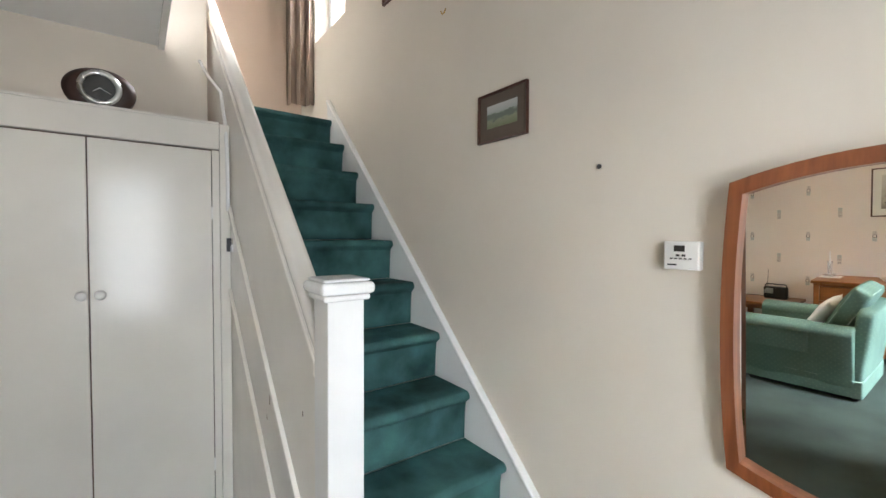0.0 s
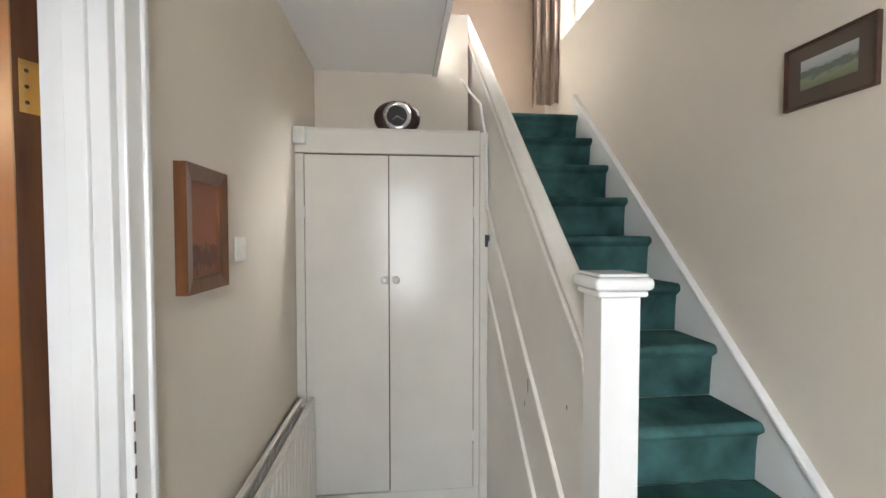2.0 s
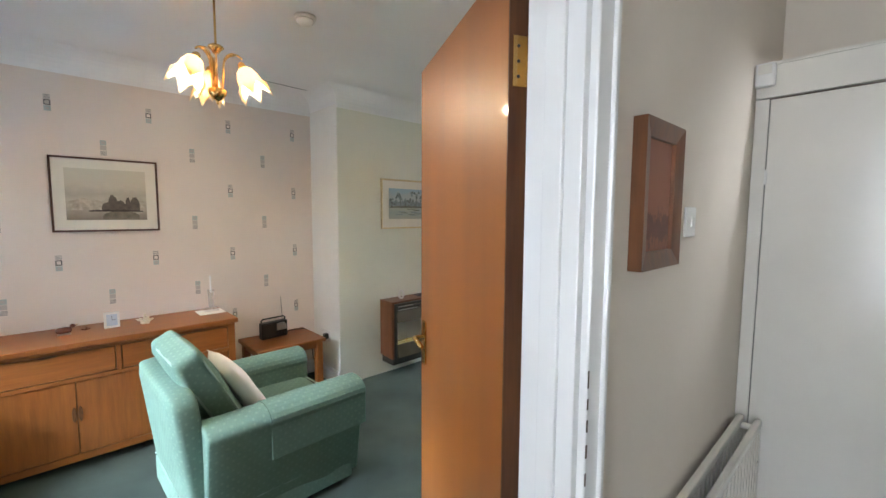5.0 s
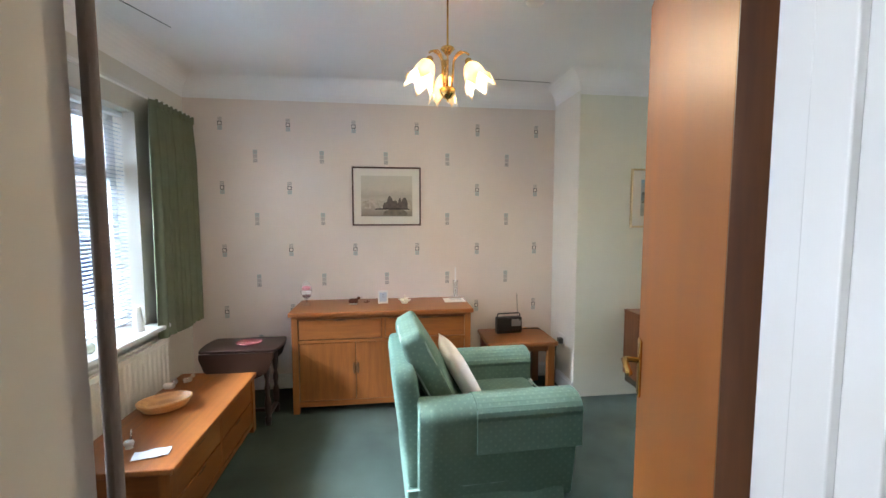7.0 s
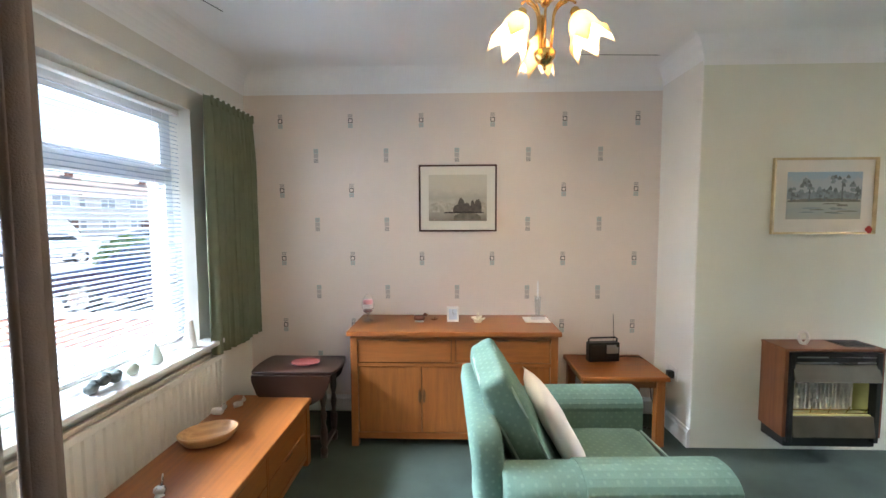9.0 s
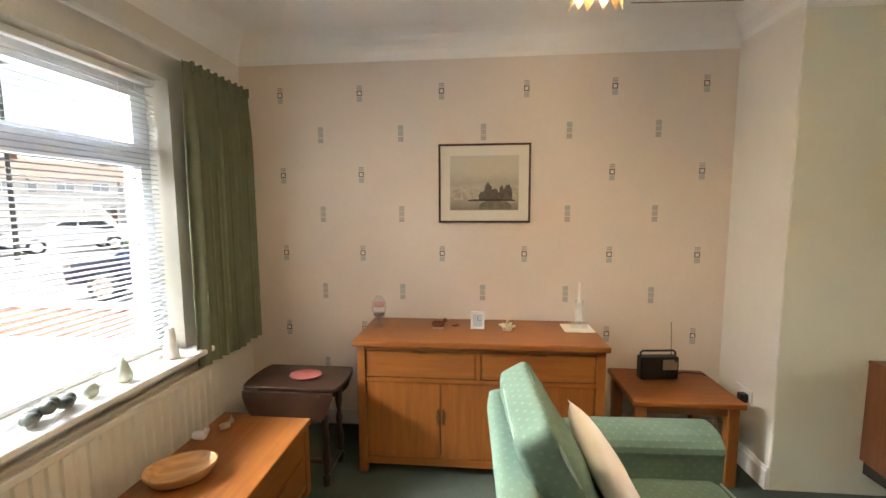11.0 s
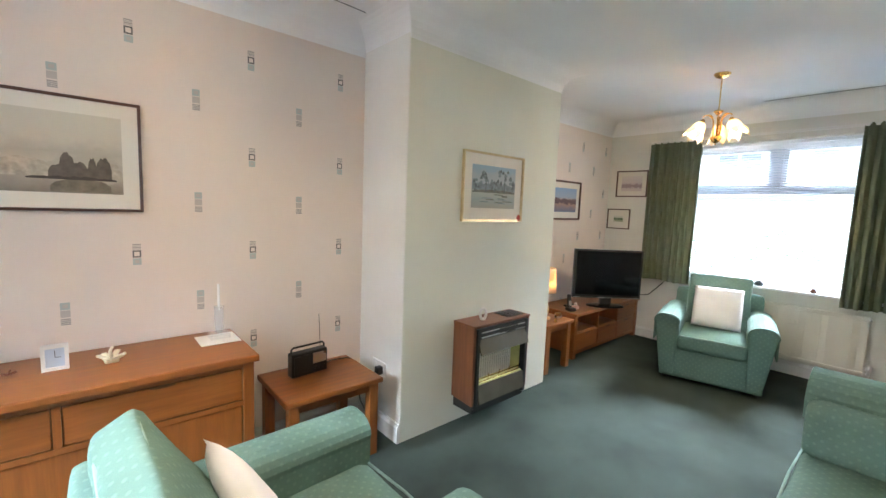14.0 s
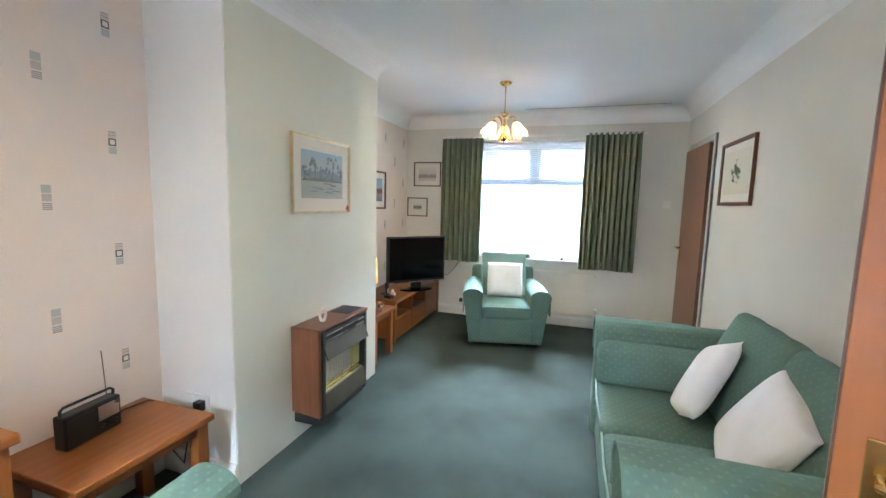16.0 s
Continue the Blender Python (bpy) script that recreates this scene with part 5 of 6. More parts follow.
part("handset", soft(0, .012, .09, .045, .022, .15, .01, n=4), M["black"], ph, smooth=True, m=pose(0, 0, 0, -10))
part("keypad", box(-.014, .014, -.002, .0005, .05, .1), M["steel"], ph, m=pose(0, 0, 0, -10))
sh = thing("pink_ornament", pose(5.33, 3.26, .46), "small pink and white ornament on the television unit", "ornament")
pk = mat("pink_glaze", (.62, .40, .36), .35)
part("body", soft(0, 0, .02, .1, .06, .04, .018, n=4), pk, sh, smooth=True)
part("head", lathe([(.002, 0), (.014, .008), (.016, .02), (.01, .032), (.002, .036)], 12), M["white"], sh, smooth=True, m=pose(.02, 0, .035))
gb = thing("glass_ornament", pose(4.93, 3.19, .45), "small clear glass trinket with a brass rim", "ornament")
part("bowl", lathe([(.02, 0), (.034, .012), (.036, .03), (.03, .042)], 16), M["glass"], gb, smooth=True)
part("rim", lathe([(.03, .04), (.034, .042), (.03, .046)], 16), M["brass"], gb, smooth=True)
tk = thing("brass_trinket", pose(4.78, 3.12, .45), "tiny brass trinket on the lamp table", "ornament")
part("body", lathe([(.012, 0), (.016, .01), (.006, .022), (.01, .03)], 12), M["brass"], tk, smooth=True)
tagged(part("tv_cable", tube([(5.98, 3.05, .66), (6.2, 3.0, .56), (6.38, 2.97, .55), (6.5, 2.9, .66), (6.54, 2.84, .75)], .006, 6), M["dark"], smooth=True), "grey aerial cable behind the television", "cable")
ms = thing("phone_mat", pose(5.42, 3.38, .46), "flat black remote control on the television unit", "remote control")
part("body", box(-.07, .07, -.022, .022, 0, .018), M["black"], ms, bevel=.005)

# ---------------------------------------------------------------- chandeliers


def chandelier(m, label):
    c = thing("chandelier", m, label, "chandelier", "brass chandeliers")
    part("ceiling_rose", lathe([(.055, 0), (.055, -.008), (.04, -.025), (.012, -.035)], 24), M["brass"], c, smooth=True)
    part("stem", tube([(0, 0, -.03), (0, 0, -.47)], .005, 8), M["brass"], c, smooth=True)
    part("collar", lathe([(.005, -.26), (.03, -.272), (.034, -.28), (.02, -.292), (.012, -.305)], 20), M["brass"], c, smooth=True)
    part("bowl", lathe([(.002, -.53), (.006, -.525), (.005, -.515), (.02, -.508), (.036, -.487), (.04, -.468), (.036, -.462), (.008, -.455)], 24), M["brass"], c, "polished brass bowl", smooth=True)
    for k in range(3):
        a = radians(90 + 120 * k)
        ca, sa = math.cos(a), math.sin(a)
        for da in (-.22, 0, .22):
            cb, sb = math.cos(a + da), math.sin(a + da)
            pts = [(.022 * cb, .022 * sb, -.465), (.028 * cb, .028 * sb, -.40)]
            for q in range(9):
                t = math.pi * q / 9 * .86
                R = .045
                r = .03 + R - R * math.cos(t)
                pts.append((r * (cb if q < 6 else ca), r * (sb if q < 6 else sa), -.36 + R * 1.25 * math.sin(t)))
            part("arm", tube(pts, .0045 if da == 0 else .003, 7), M["brass"], c, smooth=True)
        base = Matrix.Translation((.108 * ca, .108 * sa, -.355)) @ Matrix.Rotation(a, 4, 'Z') @ Matrix.Rotation(radians(-25), 4, 'Y')
        part("lamp_holder", lathe([(.008, .02), (.016, .012), (.018, -.012), (.012, -.016)], 14), M["brass"], c, smooth=True, m=base)
        bm = bmesh.new()
        N = 48
        rings = []
        for r, z, s in ((.016, -.005, 0), (.034, -.02, 0), (.044, -.045, 0), (.048, -.072, .2), (.055, -.098, .6), (.070, -.122, 1), (.068, -.122, 1), (.053, -.098, .6), (.046, -.072, .2), (.042, -.045, 0), (.032, -.02, 0), (.013, -.007, 0)):
            ring = []
            for q in range(N):
                u = (q * 6 / N + .5 * k) % 1
                w = (1 - abs(2 * u - 1)) ** 1.3
                rr = r * (1 + s * .22 * (w - .35)) * (1 + .03 * math.cos(2 * math.pi * u) * (z < -.03))
                zz = z - s * .058 * (w - .45)
                ring.append(bm.verts.new((rr * math.cos(2 * math.pi * q / N), rr * math.sin(2 * math.pi * q / N), zz)))
            rings.append(ring)
        for A_, B_ in zip(rings, rings[1:] + rings[:1]):
            for q in range(N):
                bm.faces.new((A_[q], A_[(q + 1) % N], B_[(q + 1) % N], B_[q]))
        part("shade", bm, M["shade"], c, "frosted amber tulip shade, lit", smooth=True, m=base)
        part("bulb", lathe([(.006, -.015), (.014, -.03), (.019, -.05), (.013, -.072), (.002, -.08)], 12), M["bulb"], c, "lit bulb", smooth=True, m=base)
        p = m @ base @ Vector((0, 0, -.1))
        lamp("chandelier_bulb", 'POINT', Matrix.Translation(p), BULB_W, (1, .80, .55), radius=.022)
    return c


BULB_W = 6.4
chandelier(pose(1.852, 2.0, ZC, 0, 0, 0), "lit three-arm brass chandelier with tulip glass shades")
chandelier(pose(5.276, 2.149, ZC, 0, 0, 40), "lit three-arm brass chandelier with tulip glass shades, near the rear window")
sd = thing("smoke_detector", pose(2.29, 2.02, ZC), "round white smoke detector on the ceiling", "smoke detector")
part("base", lathe([(.055, 0), (.055, -.012), (.048, -.016)], 28), M["white"], sd, smooth=True)
part("cover", lathe([(.045, -.016), (.045, -.028), (.03, -.04), (.005, -.042)], 28), M["white"], sd, smooth=True)
cs = thing("corner_sensor", pose(3.55, YP, 2.27), "small white corner alarm sensor", "alarm sensor")
part("body", box(-.03, .03, 0, .035, -.045, .045), M["white"], cs, bevel=.006)

# ---------------------------------------------------------------- small things in the front half of the room
rd = thing("portable_radio", pose(2.45, 3.30, .462, 0, 0, 6), "black portable radio with carrying handle and aerial", "radio")
part("case", box(0, .22, -.03, .03, 0, .135), M["black"], rd, bevel=.008)
part("speaker_grille", box(.012, .11, -.033, -.029, .015, .12), M["dark"], rd)
part("tuning_panel", box(.125, .208, -.033, -.029, .06, .12), M["steel"], rd, "grey tuning panel")
part("handle", tube([(.01, 0, .12), (.008, 0, .155), (.02, 0, .165), (.2, 0, .165), (.212, 0, .155), (.21, 0, .12)], .006, 8), M["black"], rd, smooth=True)
part("aerial", tube([(.2, .02, .13), (.19, .02, .33)], .0022, 6), M["steel"], rd, "steel aerial")
for k in range(3):
    part("knob", lathe([(.009, 0), (.008, .01)], 12), M["black"], rd, m=pose(.14 + k * .027, -.031, .035, 90))
tagged(part("radio_cable", tube([(2.66, 3.34, .475), (2.75, 3.4, .467), (2.85, 3.38, .467), (2.885, 3.33, .45), (2.9, 3.3, .2), (2.93, 3.27, .12), (2.96, 3.26, .3), (2.965, 3.25, .385)], .004, 6), M["black"], smooth=True), "black radio mains lead trailing to the socket", "cable")
tagged(part("floor_cable", tube([(2.95, 3.24, .39), (2.945, 3.22, .2), (2.93, 3.2, .02), (2.8, 3.27, .008), (2.6, 3.3, .008), (2.42, 3.26, .008)], .004, 6), M["black"], smooth=True), "black cable on the carpet beneath the table", "cable")
ad = thing("power_adaptor", pose(2.72, 3.3, 0), "white and black plug adaptor on the carpet", "adaptor")
part("block", box(-.05, .05, -.03, .03, .001, .05), M["white"], ad, bevel=.008)
part("cap", box(-.03, .02, -.025, .025, .05, .075), M["black"], ad, bevel=.006)

ge = thing("glass_egg", pose(.92, 3.26, .755), "pink-swirled glass egg on a footed stand", "ornament")
part("stand", lathe([(.04, 0), (.038, .004), (.008, .01), (.005, .03), (.012, .042), (.02, .048)], 20), M["thin_glass"], ge, smooth=True)
pinkg = M["thin_glass"]
part("egg", lathe([(.004, .046), (.024, .056), (.04, .08), (.046, .11), (.04, .145), (.026, .172), (.012, .186), (.002, .19)], 24), pinkg, ge, smooth=True)
for nm, z0, z1, col in (("dark_swirl", .058, .082, (.10, .03, .035)), ("white_swirl", .084, .112, (.80, .74, .72)), ("rose_swirl", .114, .15, (.62, .22, .25))):
    part("swirl", lathe([(.004, z0), (.030, z0 + .004), (.034, (z0 + z1) / 2), (.030, z1 - .004), (.004, z1)], 16), mat(nm, col, .3), ge, smooth=True)

cf = thing("desk_clock", pose(1.47, 3.25, .755, 0, 0, 0), "small white square desk clock", "clock")
bm = bmesh.new()
for q in ((0, .012, 0, .1), (.068, .08, 0, .1), (.012, .068, 0, .012), (.012, .068, .088, .1)):
    box(q[0], q[1], -.015, .01, q[2], q[3], bm)
part("frame", bm, M["white"], cf)
part("dial", box(.012, .068, -.006, .006, .012, .088), mat("pale_blue_dial", (.50, .58, .68), .4), cf, "pale blue dial")
part("pointer", box(.039, .041, -.0075, -.006, .05, .078), M["black"], cf)
part("pointer", box(.04, .058, -.0075, -.006, .049, .051), M["black"], cf)

fl = thing("flower_ornament", pose(1.68, 3.22, .755), "cream china flower ornament", "ornament")
iv = mat("ivory_china", (.72, .66, .5), .3)
for k in range(6):
    part("petal", soft(0, 0, 0, .05, .022, .008, .004, .003, n=4), iv, fl, smooth=True, m=pose(.026 * math.cos(k * 1.05), .026 * math.sin(k * 1.05), .02 + .006 * (k % 2), 0, -25, math.degrees(k * 1.05)))
part("stem", tube([(0, 0, .01), (-.004, .004, .045), (.004, 0, .065)], .006, 8), iv, fl, smooth=True)
part("base", soft(0, 0, .01, .05, .04, .02, .008, n=4), iv, fl, smooth=True)

bd = thing("bird_ornament", pose(1.28, 3.23, .755), "small brown and silver bird ornament", "ornament")
br = mat("brown_glaze", (.14, .05, .03), .25)
part("body", soft(0, 0, .028, .075, .04, .038, .019, n=5), br, bd, smooth=True)
part("head", soft(.04, 0, .05, .026, .022, .024, .011, n=4), br, bd, smooth=True)
part("beak", tube([(.05, 0, .05), (.068, 0, .056)], lambda t: .004 * (1 - .8 * t), 6), M["brass"], bd)
part("base", box(-.03, .03, -.015, .015, 0, .01), M["steel"], bd, bevel=.002)
tw = thing("twig_ornament", pose(1.38, 3.26, .755), "tiny dark twig-like ornament", "ornament")
part("twig", tube([(-.02, 0, .012), (0, .004, .006), (.022, 0, .014)], .004, 6), br, tw, smooth=True)
part("twig", tube([(0, .004, .006), (.006, -.004, .024)], .003, 6), br, tw, smooth=True)

mt = thing("lace_mat", pose(2.09, 3.29, .755), "white square mat on the sideboard", "mat")
part("cloth", box(-.085, .085, -.08, .08, .0005, .004), M["mount"], mt)
vs = thing("bud_vase", pose(2.10, 3.30, .759), "slim clear glass bud vase on a square foot", "vase")
part("foot", box(-.045, .045, -.03, .03, 0, .028), M["thin_glass"], vs, bevel=.004)
part("tube", lathe([(.018, .0285), (.02, .06), (.022, .13), (.024, .16), (.022, .16), (.0195, .13), (.0175, .06), (.015, .033)], 18, ring=True), M["thin_glass"], vs, smooth=True)
part("feather", soft(0, 0, .205, .010, .018, .13, .005, n=5), M["cushion"], vs, "white feather", smooth=True)

# gate-leg table with its leaves hanging
gt = thing("gateleg_table", pose(.55, 2.99, 0), "dark mahogany drop-leaf table with turned legs", "table")
n = 16
end = [(.235 + .03 * math.cos(radians(-90 + 180 * k / 8)), -.02 + .155 * math.sin(radians(-90 + 180 * k / 8))) for k in range(9)]
part("tabletop", prism(end + [(-x, y) for x, y in end[::-1]], .532, .55, 'z'), M["mahogany"], gt, bevel=.004)
for y in (-.186, .146):
    lo = [(x, .528 - .19 * max(0, 1 - (x / .236) ** 2) ** .4) for x in [-.235 + .47 * k / n for k in range(n + 1)]]
    part("drop_leaf", prism([(-.235, .533), (.235, .533)] + lo[::-1], y - .008, y + .008, 'y'), M["mahogany"], gt)
for x in (-.17, .17):
    for y in (-.12, .09):
        part("leg", lathe([(.022, 0), (.022, .05), (.012, .06), (.02, .10), (.023, .16), (.012, .21), (.02, .26), (.012, .31), (.021, .36), (.021, .53)], 14), M["mahogany"], gt, smooth=True, m=pose(x, y, 0))
    part("stretcher", box(x - .014, x + .014, -.11, .08, .05, .075), M["mahogany"], gt, bevel=.003)
part("stretcher", box(-.16, .16, -.03, -.005, .052, .074), M["mahogany"], gt, bevel=.003)
part("frame", box(-.18, .18, -.13, .1, .46, .5315), M["mahogany"], gt)
di = thing("red_dish", pose(.58, 2.97, .55), "shallow pinkish-red oval dish", "dish")
part("dish", lathe([(.06, 0), (.085, .006), (.09, .014), (.084, .012), (.06, .006), (.001, .005)], 28, sy=.75), mat("red_glaze", (.36, .10, .10), .25), di, smooth=True)

# on the low chest
bo = thing("wooden_bowl", pose(.36, 2.3, .405, 0, 0, 30), "turned pale wooden oval bowl", "bowl")
part("bowl", lathe([(.07, 0), (.10, .010), (.125, .045), (.13, .060), (.122, .058), (.095, .020), (.001, .014)], 36, sy=.72), M["tan_wood"], bo, smooth=True)
for i, (x, y, s, lab) in enumerate(((.25, 2.56, 1.1, "small silver and white animal ornament"), (.31, 2.655, .9, "small silver animal ornament"))):
    an = thing("animal_ornament", pose(x, y, .405, 0, 0, 40 * i), lab, "ornament", "silver animals")
    part("body", soft(0, 0, .024 * s, .06 * s, .034 * s, .034 * s, .016 * s, n=5), M["steel"] if i else M["white"], an, smooth=True)
    part("head", soft(.034 * s, 0, .044 * s, .026 * s, .024 * s, .024 * s, .011 * s, n=4), M["steel"], an, smooth=True)
    for q in (-1, 1):
        part("ear", soft(.034 * s, q * .008 * s, .06 * s, .006, .006, .016 * s, .003, n=3), M["steel"], an, smooth=True)
sb = thing("bird_figure", pose(.40, 1.92, .405), "small silver bird with a raised tail", "ornament")
part("body", soft(0, 0, .022, .045, .03, .03, .014, n=5), M["steel"], sb, smooth=True)
part("tail", tube([(0, .012, .03), (0, .02, .075)], lambda t: .006 * (1 - .6 * t), 6), M["steel"], sb, smooth=True)
part("stand", lathe([(.018, 0), (.012, .01)], 12), M["steel"], sb)
cd = thing("paper_leaflet", pose(.53, 1.85, .405, 0, 0, 15), "crumpled pale blue-white leaflet", "paper")
bm = bmesh.new()
g = [[bm.verts.new((-.07 + .14 * i / 6, -.035 + .07 * j / 4, .006 + .006 * noise.noise(Vector((i * .7, j * .9, 2)))  )) for i in range(7)] for j in range(5)]
g2 = [[bm.verts.new(v.co - Vector((0, 0, .0012))) for v in r] for r in g]
for j in range(4):
    for i in range(6):
        bm.faces.new((g[j][i], g[j][i + 1], g[j + 1][i + 1], g[j + 1][i]))
        bm.faces.new((g2[j][i], g2[j + 1][i], g2[j + 1][i + 1], g2[j][i + 1]))
part("sheet", bm, mat("leaflet_paper", (.6, .66, .74), .6, var=.1, scale=30), cd)

# on the sills
jade = mat("pale_jade_glass", (.58, .66, .58), .2)
stone = mat("mottled_dark_stone", (.12, .14, .135), .35, var=.5, scale=30)
SZ = FW[2] + .008
for y, kind_, lab in ((2.72, "cone", "tall white glazed cone ornament on the sill"), (2.447, "cone2", "pale green glass tree ornament on the sill"), (2.295, "egg", "green glass egg ornament on the sill"), (1.87, "egg2", "pale glass candle holder on the sill"), (1.64, "egg2", "pale glass candle holder on the sill")):
    o_ = thing("sill_ornament", pose(.01, y, SZ), lab, "ornament")
    if kind_ == "cone":
        part("body", lathe([(.034, 0), (.034, .01), (.026, .08), (.018, .15), (.016, .155)], 18), M["white"], o_, smooth=True)
    elif kind_ == "cone2":
        part("body", lathe([(.02, 0), (.034, .012), (.03, .04), (.014, .09), (.002, .11)], 16), jade, o_, smooth=True)
    elif kind_ == "egg":
        part("body", lathe([(.012, 0), (.028, .015), (.03, .035), (.018, .055), (.003, .06)], 16), jade, o_, smooth=True)
    else:
        part("body", lathe([(.03, 0), (.03, .06), (.026, .06), (.024, .01)], 16), jade, o_, smooth=True)
cat = thing("stone_ornament", pose(.0, 2.15, SZ), "lumpy dark mottled stone ornament on the sill", "ornament")
for k in range(6):
    part("lump", soft(0, 0, 0, .055, .05, .05, .024, n=4, wob=.004, seed=k), stone, cat, smooth=True, m=pose(.012 * (-1) ** k, -.075 + .03 * k, .028 + .012 * (k in (2, 3)), 20 * k))
for y, h, mt_, lab in ((2.6, .09, M["white"], "white figurine on the rear sill"), (2.28, .04, jade, "small ornament on the rear sill"), (2.02, .05, stone, "dark round ornament on the rear sill"), (1.62, .035, br, "small brown ornament on the rear sill")):
    o_ = thing("sill_ornament", pose(XR - .03, y, RW[2] + .008), lab, "ornament")
    part("body", lathe([(.018, 0), (.026, h * .2), (.022, h * .55), (.01, h * .8), (.012, h * .9), (.002, h)], 14, sy=1.6 if h == .05 else 1), mt_, o_, smooth=True)

# hairline cracks where the cornice meets the ceiling
for pts in ([(6.36, .62, 0), (6.37, 1.4, .001), (6.36, 2.1, 0)], [(.24, 2.3, 0), (.34, 2.6, 0)], [(2.3, 3.22, 0), (2.9, 3.25, 0)]):
    bm = bmesh.new()
    for (a, b) in zip(pts, pts[1:]):
        u = Vector((-(b[1] - a[1]), b[0] - a[0], 0)).normalized() * .0022
        q = [Vector((a[0], a[1], 0)) + u, Vector((b[0], b[1], 0)) + u * .6, Vector((b[0], b[1], 0)) - u * .6, Vector((a[0], a[1], 0)) - u]
        prism([(p.x, p.y) for p in q], ZC - .0035, ZC - .001, 'z', bm)
    structure("ceiling_crack", bm, M["dark"], label="fine dark ceiling crack")

# ---------------------------------------------------------------- printed squares of the wallpaper
ink_d = mat("print_dark_grey", (.14, .13, .125), .75, var=.05)
ink_g = mat("print_mid_grey", (.36, .33, .30), .75, var=.05)
ink_l = mat("print_light_grey", (.50, .45, .41), .75, var=.05)
ink_t = mat("print_grey_green", (.42, .47, .45), .75, var=.05)
ink_w = mat("print_cream", (.74, .66, .58), .75, var=.03)


def motif_mesh(name, items):
    """One mesh of small thin printed patches: (x0, x1, z0, z1, layer, material)."""
    bm = bmesh.new()
    mats = []
    for x0, x1, z0, z1, k, mt_ in items:
        if mt_ not in mats:
            mats.append(mt_)
        n0 = len(bm.faces)
        box(x0, x1, -.0012 - .0006 * k, 0, z0, z1, bm)
        bm.faces.ensure_lookup_table()
        for f in bm.faces[n0:]:
            f.material_index = mats.index(mt_)
    me = bpy.data.meshes.new(name)
    bm.to_mesh(me)
    bm.free()
    uvbox(me)
    for mt_ in mats:
        me.materials.append(mt_)
    return me


s = .0165
lines = [(-s, s, .021 + .0072 * k, .0255 + .0072 * k, 0, ink_g if k % 2 else ink_l) for k in range(4)]
mA = motif_mesh("wallpaper_motif", lines + [(-s, s, -.017, .017, 0, ink_d), (-s * .62, s * .62, -.0105, .0105, 1, ink_w)] + [(-s, s, -.052, -.021, 0, ink_t), (-s * .5, s * .5, -.044, -.029, 1, ink_l)])
mB = motif_mesh("wallpaper_motif", [(-s, s, .018, .05, 0, ink_t), (-s * .55, s * .55, .026, .042, 1, ink_l), (-s, s, -.016, .015, 0, ink_l)] + [(-s, s, -.05 + .0076 * k, -.0445 + .0076 * k, 0, ink_g) for k in range(4)])
PX, PZ = .52, .5055
for wall, y, xs0, xs1, ph in ((wall_paper, YA, X0, CX0, .24), (wall_paper2, YB, CX1, XR, .21)):
    for row in range(10):
        z = 2.18 - PZ / 2 * row
        if z < .16:
            continue
        for col in range(-1, 15):
            x = ph + PX * col + (PX / 2 if row % 2 else 0)
            if xs0 + .04 < x < xs1 - .04:
                ob = new("wallpaper_motif", mB if row % 2 else mA)
                ob.location = (x, y, z)
                ob.parent = wall

# ---------------------------------------------------------------- outdoors
paving = mat("pale_concrete", (.34, .335, .32), .9, var=.12, scale=1.5, bump=.3, bscale=60)
asphalt = mat("worn_pale_asphalt", (.36, .36, .36), .9, var=.15, scale=1.0, bump=.4, bscale=90)
grass = mat("lawn", (.07, .11, .035), .95, var=.3, scale=3, bump=.6, bscale=80)
brick = mat("red_brick", (.30, .13, .09), .9, var=.2, scale=8, bump=.3, bscale=60)
render_w = mat("white_render", (.70, .68, .64), .9, var=.06, scale=2, bump=.2, bscale=50)
tiles = mat("roof_tiles", (.34, .28, .25), .85, var=.2, scale=10, bump=.5, bscale=30)
# far panes in light grey: the bleaching daylight is put into their colour
washed_glass = mat("washed_out_far_glass", (.38, .40, .42), .2, var=.1)
dark_glass = mat("window_glass_far", (.03, .035, .04), .08, var=.1)
GZ = -.4
structure("ground", box(-400, 400, -400, 400, GZ - .5, GZ), grass, label="grass")
structure("pavement", box(-9.5, X0 - T, -12, 40, GZ, GZ + .02), paving, label="pale concrete forecourt")
structure("road", box(-60, -9.5, -60, 60, GZ, GZ + .006), asphalt, label="asphalt road")
structure("patio", box(XR + T, 13, -6, 12, GZ, GZ + .02), paving)
gw = thing("garden_wall", pose(0, 6.2, GZ), "low brick garden wall with white coping", "garden wall")
part("brickwork", box(-9, -.4, -.05, .05, .02, .46), brick, gw)
part("coping", box(-9.03, -.38, -.09, .09, .46, .52), render_w, gw, "white coping", bevel=.01)


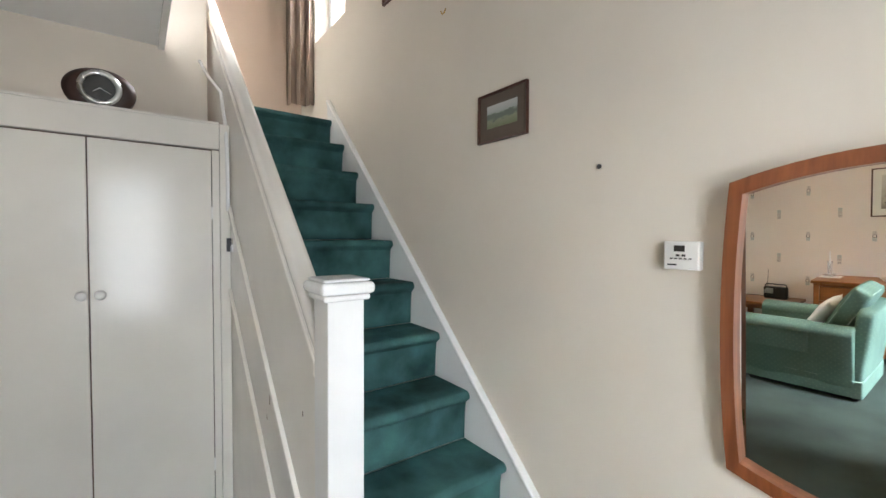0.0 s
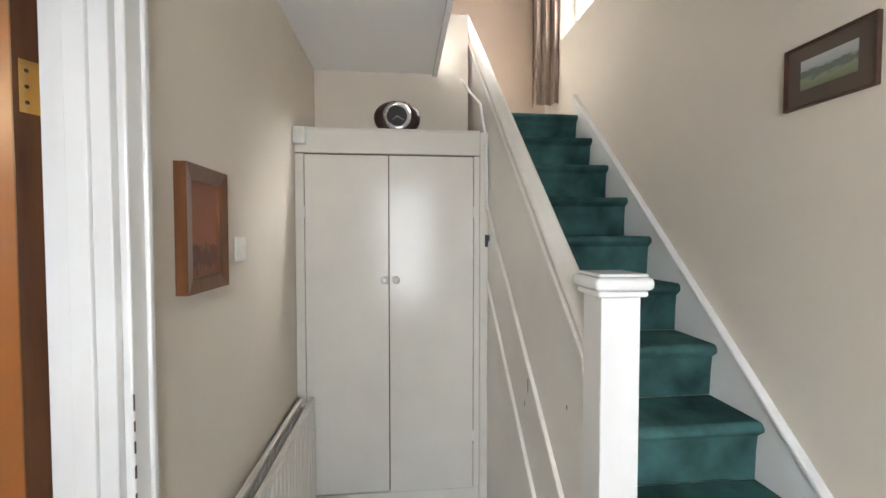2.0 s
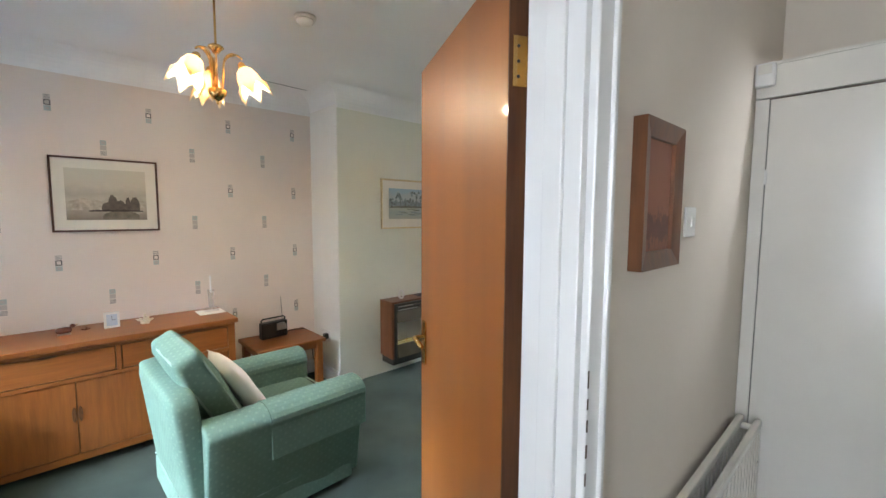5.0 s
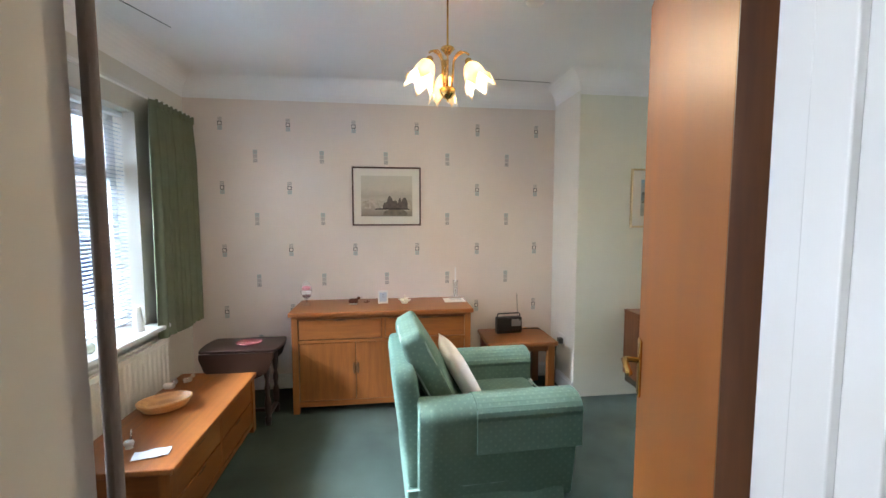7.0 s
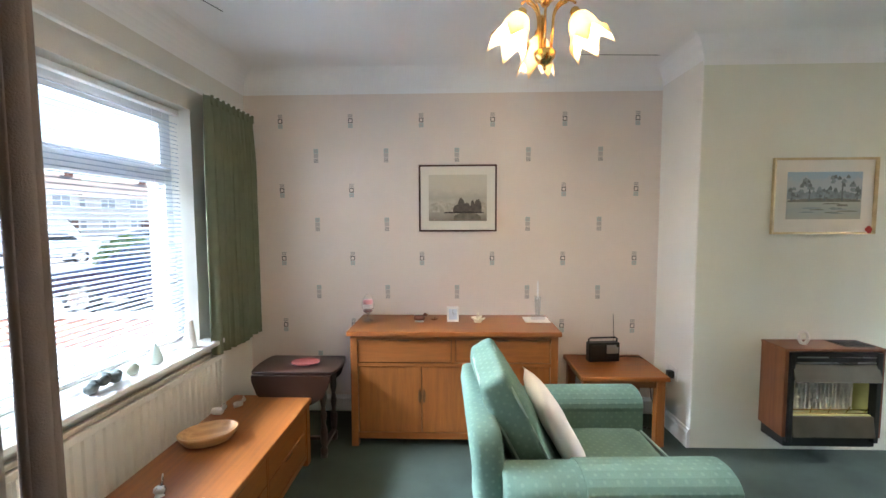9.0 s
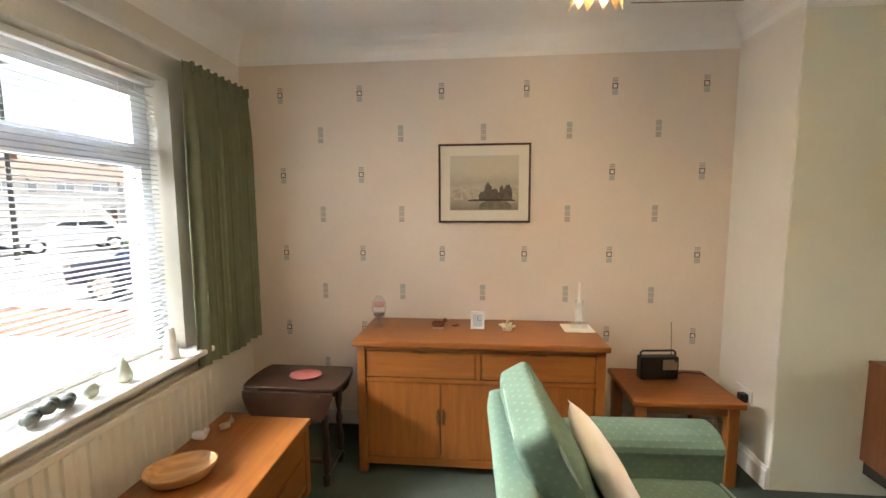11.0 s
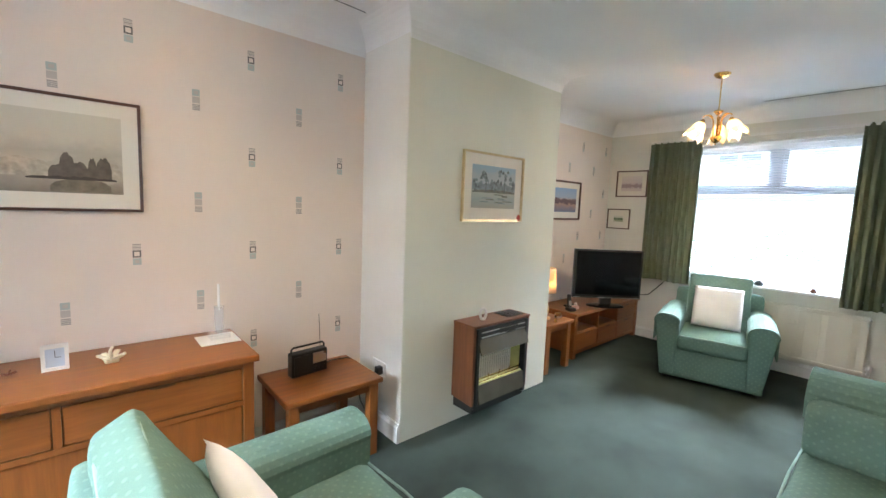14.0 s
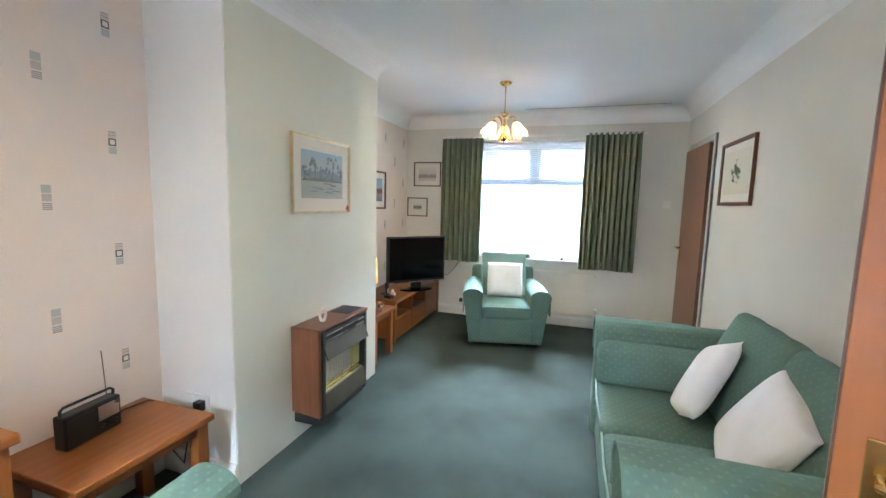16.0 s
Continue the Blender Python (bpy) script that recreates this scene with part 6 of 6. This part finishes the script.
def house(m, w, d, h, wall_mat, label):
    """A plain two-storey house facing local -x."""
    o = thing("house", m, label, "house", "houses beyond the garden")
    part("wall", box(0, d, 0, w, 0, h), wall_mat, o)
    part("roof", prism([(-.4, h), (d + .4, h), (d / 2, h + 2.4)], -.3, w + .3, 'y'), tiles, o)
    part("chimney", box(d / 2 - .3, d / 2 + .3, .4, 1.2, h + 1.2, h + 3.2), brick, o)
    for z in (.9, 3.6):
        for k in range(max(2, int(w / 2.6))):
            y = (k + .5) * w / max(2, int(w / 2.6))
            wd = part("window", box(-.06, .02, y - .8, y + .8, z, z + 1.25), M["upvc"], o, "white-framed window")
            for q in (-1, 1):
                part("pane", box(-.07, -.05, y + q * .38 - .33, y + q * .38 + .33, z + .1, z + 1.15), washed_glass, wd)
    part("door", box(-.07, .02, .2, 1.1, 0, 2.05), M["door_edge"], o, "dark front door")
    return o


for i, (a, d_, w) in enumerate(((30, 78, 9), (37, 70, 9), (43, 62, 9), (50, 60, 10), (57, 44, 9), (68, 40, 10))):
    a = radians(a)
    house(pose(1.5 - d_ * math.sin(a), .5 + d_ * math.cos(a), GZ, 0, 0, math.degrees(math.atan2(-math.cos(a), math.sin(a))) - 180), w, 8, 2.9 if i > 3 else 5.0, render_w, "pale rendered house across the road")
for i, (y, w) in enumerate(((-12, 9), (-1.5, 9), (9, 10))):
    house(pose(21 + (i % 2), y, GZ, 0, 0, 0), w, 8, 5.2, render_w, "white rendered house behind the rear garden")


def car(m, paint, label):
    c = thing("car", m, label, "car")
    side = [(-2.1, .35), (-2.15, .62), (-2.0, .80), (-1.15, .92), (-.45, 1.36), (.2, 1.44), (1.0, 1.42), (1.75, 1.02), (2.08, .95), (2.12, .5), (2.05, .32)]
    bm = prism(side, -.82, .82, 'y')
    for v in bm.verts:
        if v.co.z > .95:
            v.co.y *= .80
    part("body", bm, paint, c, bevel=.05, segs=3)
    for s_ in (-1, 1):
        bm = prism([(-.98, .95), (-.42, 1.29), (.05, 1.35), (.05, .95)], s_ * .70 - .03, s_ * .70 + .06 * s_ + .02, 'y')
        part("side_window", bm, dark_glass, c)
        bm = prism([(.12, .95), (.12, 1.35), (.95, 1.33), (1.4, .98)], s_ * .70 - .03, s_ * .70 + .06 * s_ + .02, 'y')
        part("side_window", bm, dark_glass, c)
        for x in (-1.3, 1.3):
            wh = part("wheel", lathe([(.2, -.1), (.31, -.1), (.32, 0), (.31, .1), (.2, .1)], 24), M["black"], c, "black tyre", smooth=True, m=pose(x, s_ * .78, .32, 90))
            part("rim", lathe([(.03, .08), (.2, .09), (.21, .1), (.19, .105), (.05, .1)], 20), M["steel"], wh, "alloy rim")
            for k in range(5):
                part("spoke", box(-.025, .025, .03, .2, .1, .118), M["steel"], wh, m=pose(0, 0, 0, 0, 0, 72 * k))
        part("headlight", box(-2.11, -1.95, s_ * .7 - .13, s_ * .7 + .1, .62, .76), M["steel"], c, bevel=.02)
    return c


car(pose(-4.55, 9.1, GZ + .02, 0, 0, 4), mat("dark_blue_car_paint", (.015, .022, .05), .15, .3, coat=.8), "dark blue car parked beyond the garden wall")
car(pose(-16.5, 17.5, GZ + .01, 0, 0, 60), mat("white_car_paint", (.7, .7, .7), .2, coat=.8), "white car parked across the road")
car(pose(-17, 24, GZ + .01, 0, 0, 50), mat("silver_car_paint", (.45, .46, .47), .25, .6, coat=.8), "silver car parked across the road")


def bush(name, m, r, h, seed, label):
    rnd = random.Random(seed)
    b = thing(name, m, label, "bush")
    part("stem", tube([(0, 0, 0), (.05, .03, h * .4), (0, .1, h * .7)], lambda t: .05 * (1 - .7 * t), 7), M["door_edge"], b)
    verts, faces = [], []
    for _ in range(1400):
        a, q = rnd.uniform(0, 6.283), rnd.random() ** .5
        z = rnd.uniform(.12, 1)
        rr = r * q * math.sqrt(max(.05, 1 - (2 * z - 1) ** 2)) * rnd.uniform(.75, 1.15)
        c = Vector((rr * math.cos(a), rr * math.sin(a), z * h))
        u = Vector((rnd.uniform(-1, 1), rnd.uniform(-1, 1), rnd.uniform(-1, 1))).normalized() * rnd.uniform(.05, .11)
        v = u.orthogonal() * .5
        k = len(verts)
        verts += [c - u, c + v, c + u, c - v]
        faces.append((k, k + 1, k + 2, k + 3))
    me = bpy.data.meshes.new("leaves")
    me.from_pydata(verts, [], faces)
    me.materials.append(leafm)
    ob = new("leaves", me)
    ob.parent = b
    ob["kind"] = "stuff"
    return b


leafm = sheer("leaf", (.08, .14, .04), .3, .6)
for i, (x, y, r, h) in enumerate(((11, .6, 1.0, 1.9), (12.5, 3.0, .9, 1.6), (10.5, 4.6, 1.1, 1.7), (-8.7, 13, .8, 1.4))):
    bush("garden_bush", pose(x, y, GZ), r, h, i + 3, "leafy green garden bush")

lp = thing("street_lamp", pose(-15.5, 14.5, GZ), "tall dark street lamp post", "street lamp")
part("post", tube([(0, 0, 0), (0, 0, 7)], lambda t: .09 - .04 * t, 10), M["dark"], lp)
part("lantern", box(-.15, .6, -.12, .12, 7, 7.15), M["dark"], lp, bevel=.03)
van = thing("delivery_van", pose(-20.5, 19.5, GZ + .01, 0, 0, 45), "white box van parked across the road", "van")
part("body", box(-1.8, 1.8, -.95, .95, .45, 2.5), render_w, van, bevel=.08)
part("cab", prism([(1.8, .45), (3.1, .45), (3.1, 1.2), (2.5, 2.1), (1.8, 2.1)], -.92, .92, 'y'), render_w, van, bevel=.05)
part("windscreen", prism([(2.56, 2.0), (3.06, 1.25), (3.1, 1.28), (2.6, 2.03)], -.8, .8, 'y'), dark_glass, van)
for x in (-1.1, 2.3):
    for y in (-.85, .85):
        part("wheel", lathe([(.2, -.1), (.36, -.1), (.36, .1), (.2, .1)], 18), M["black"], van, m=pose(x, y, .36, 90))
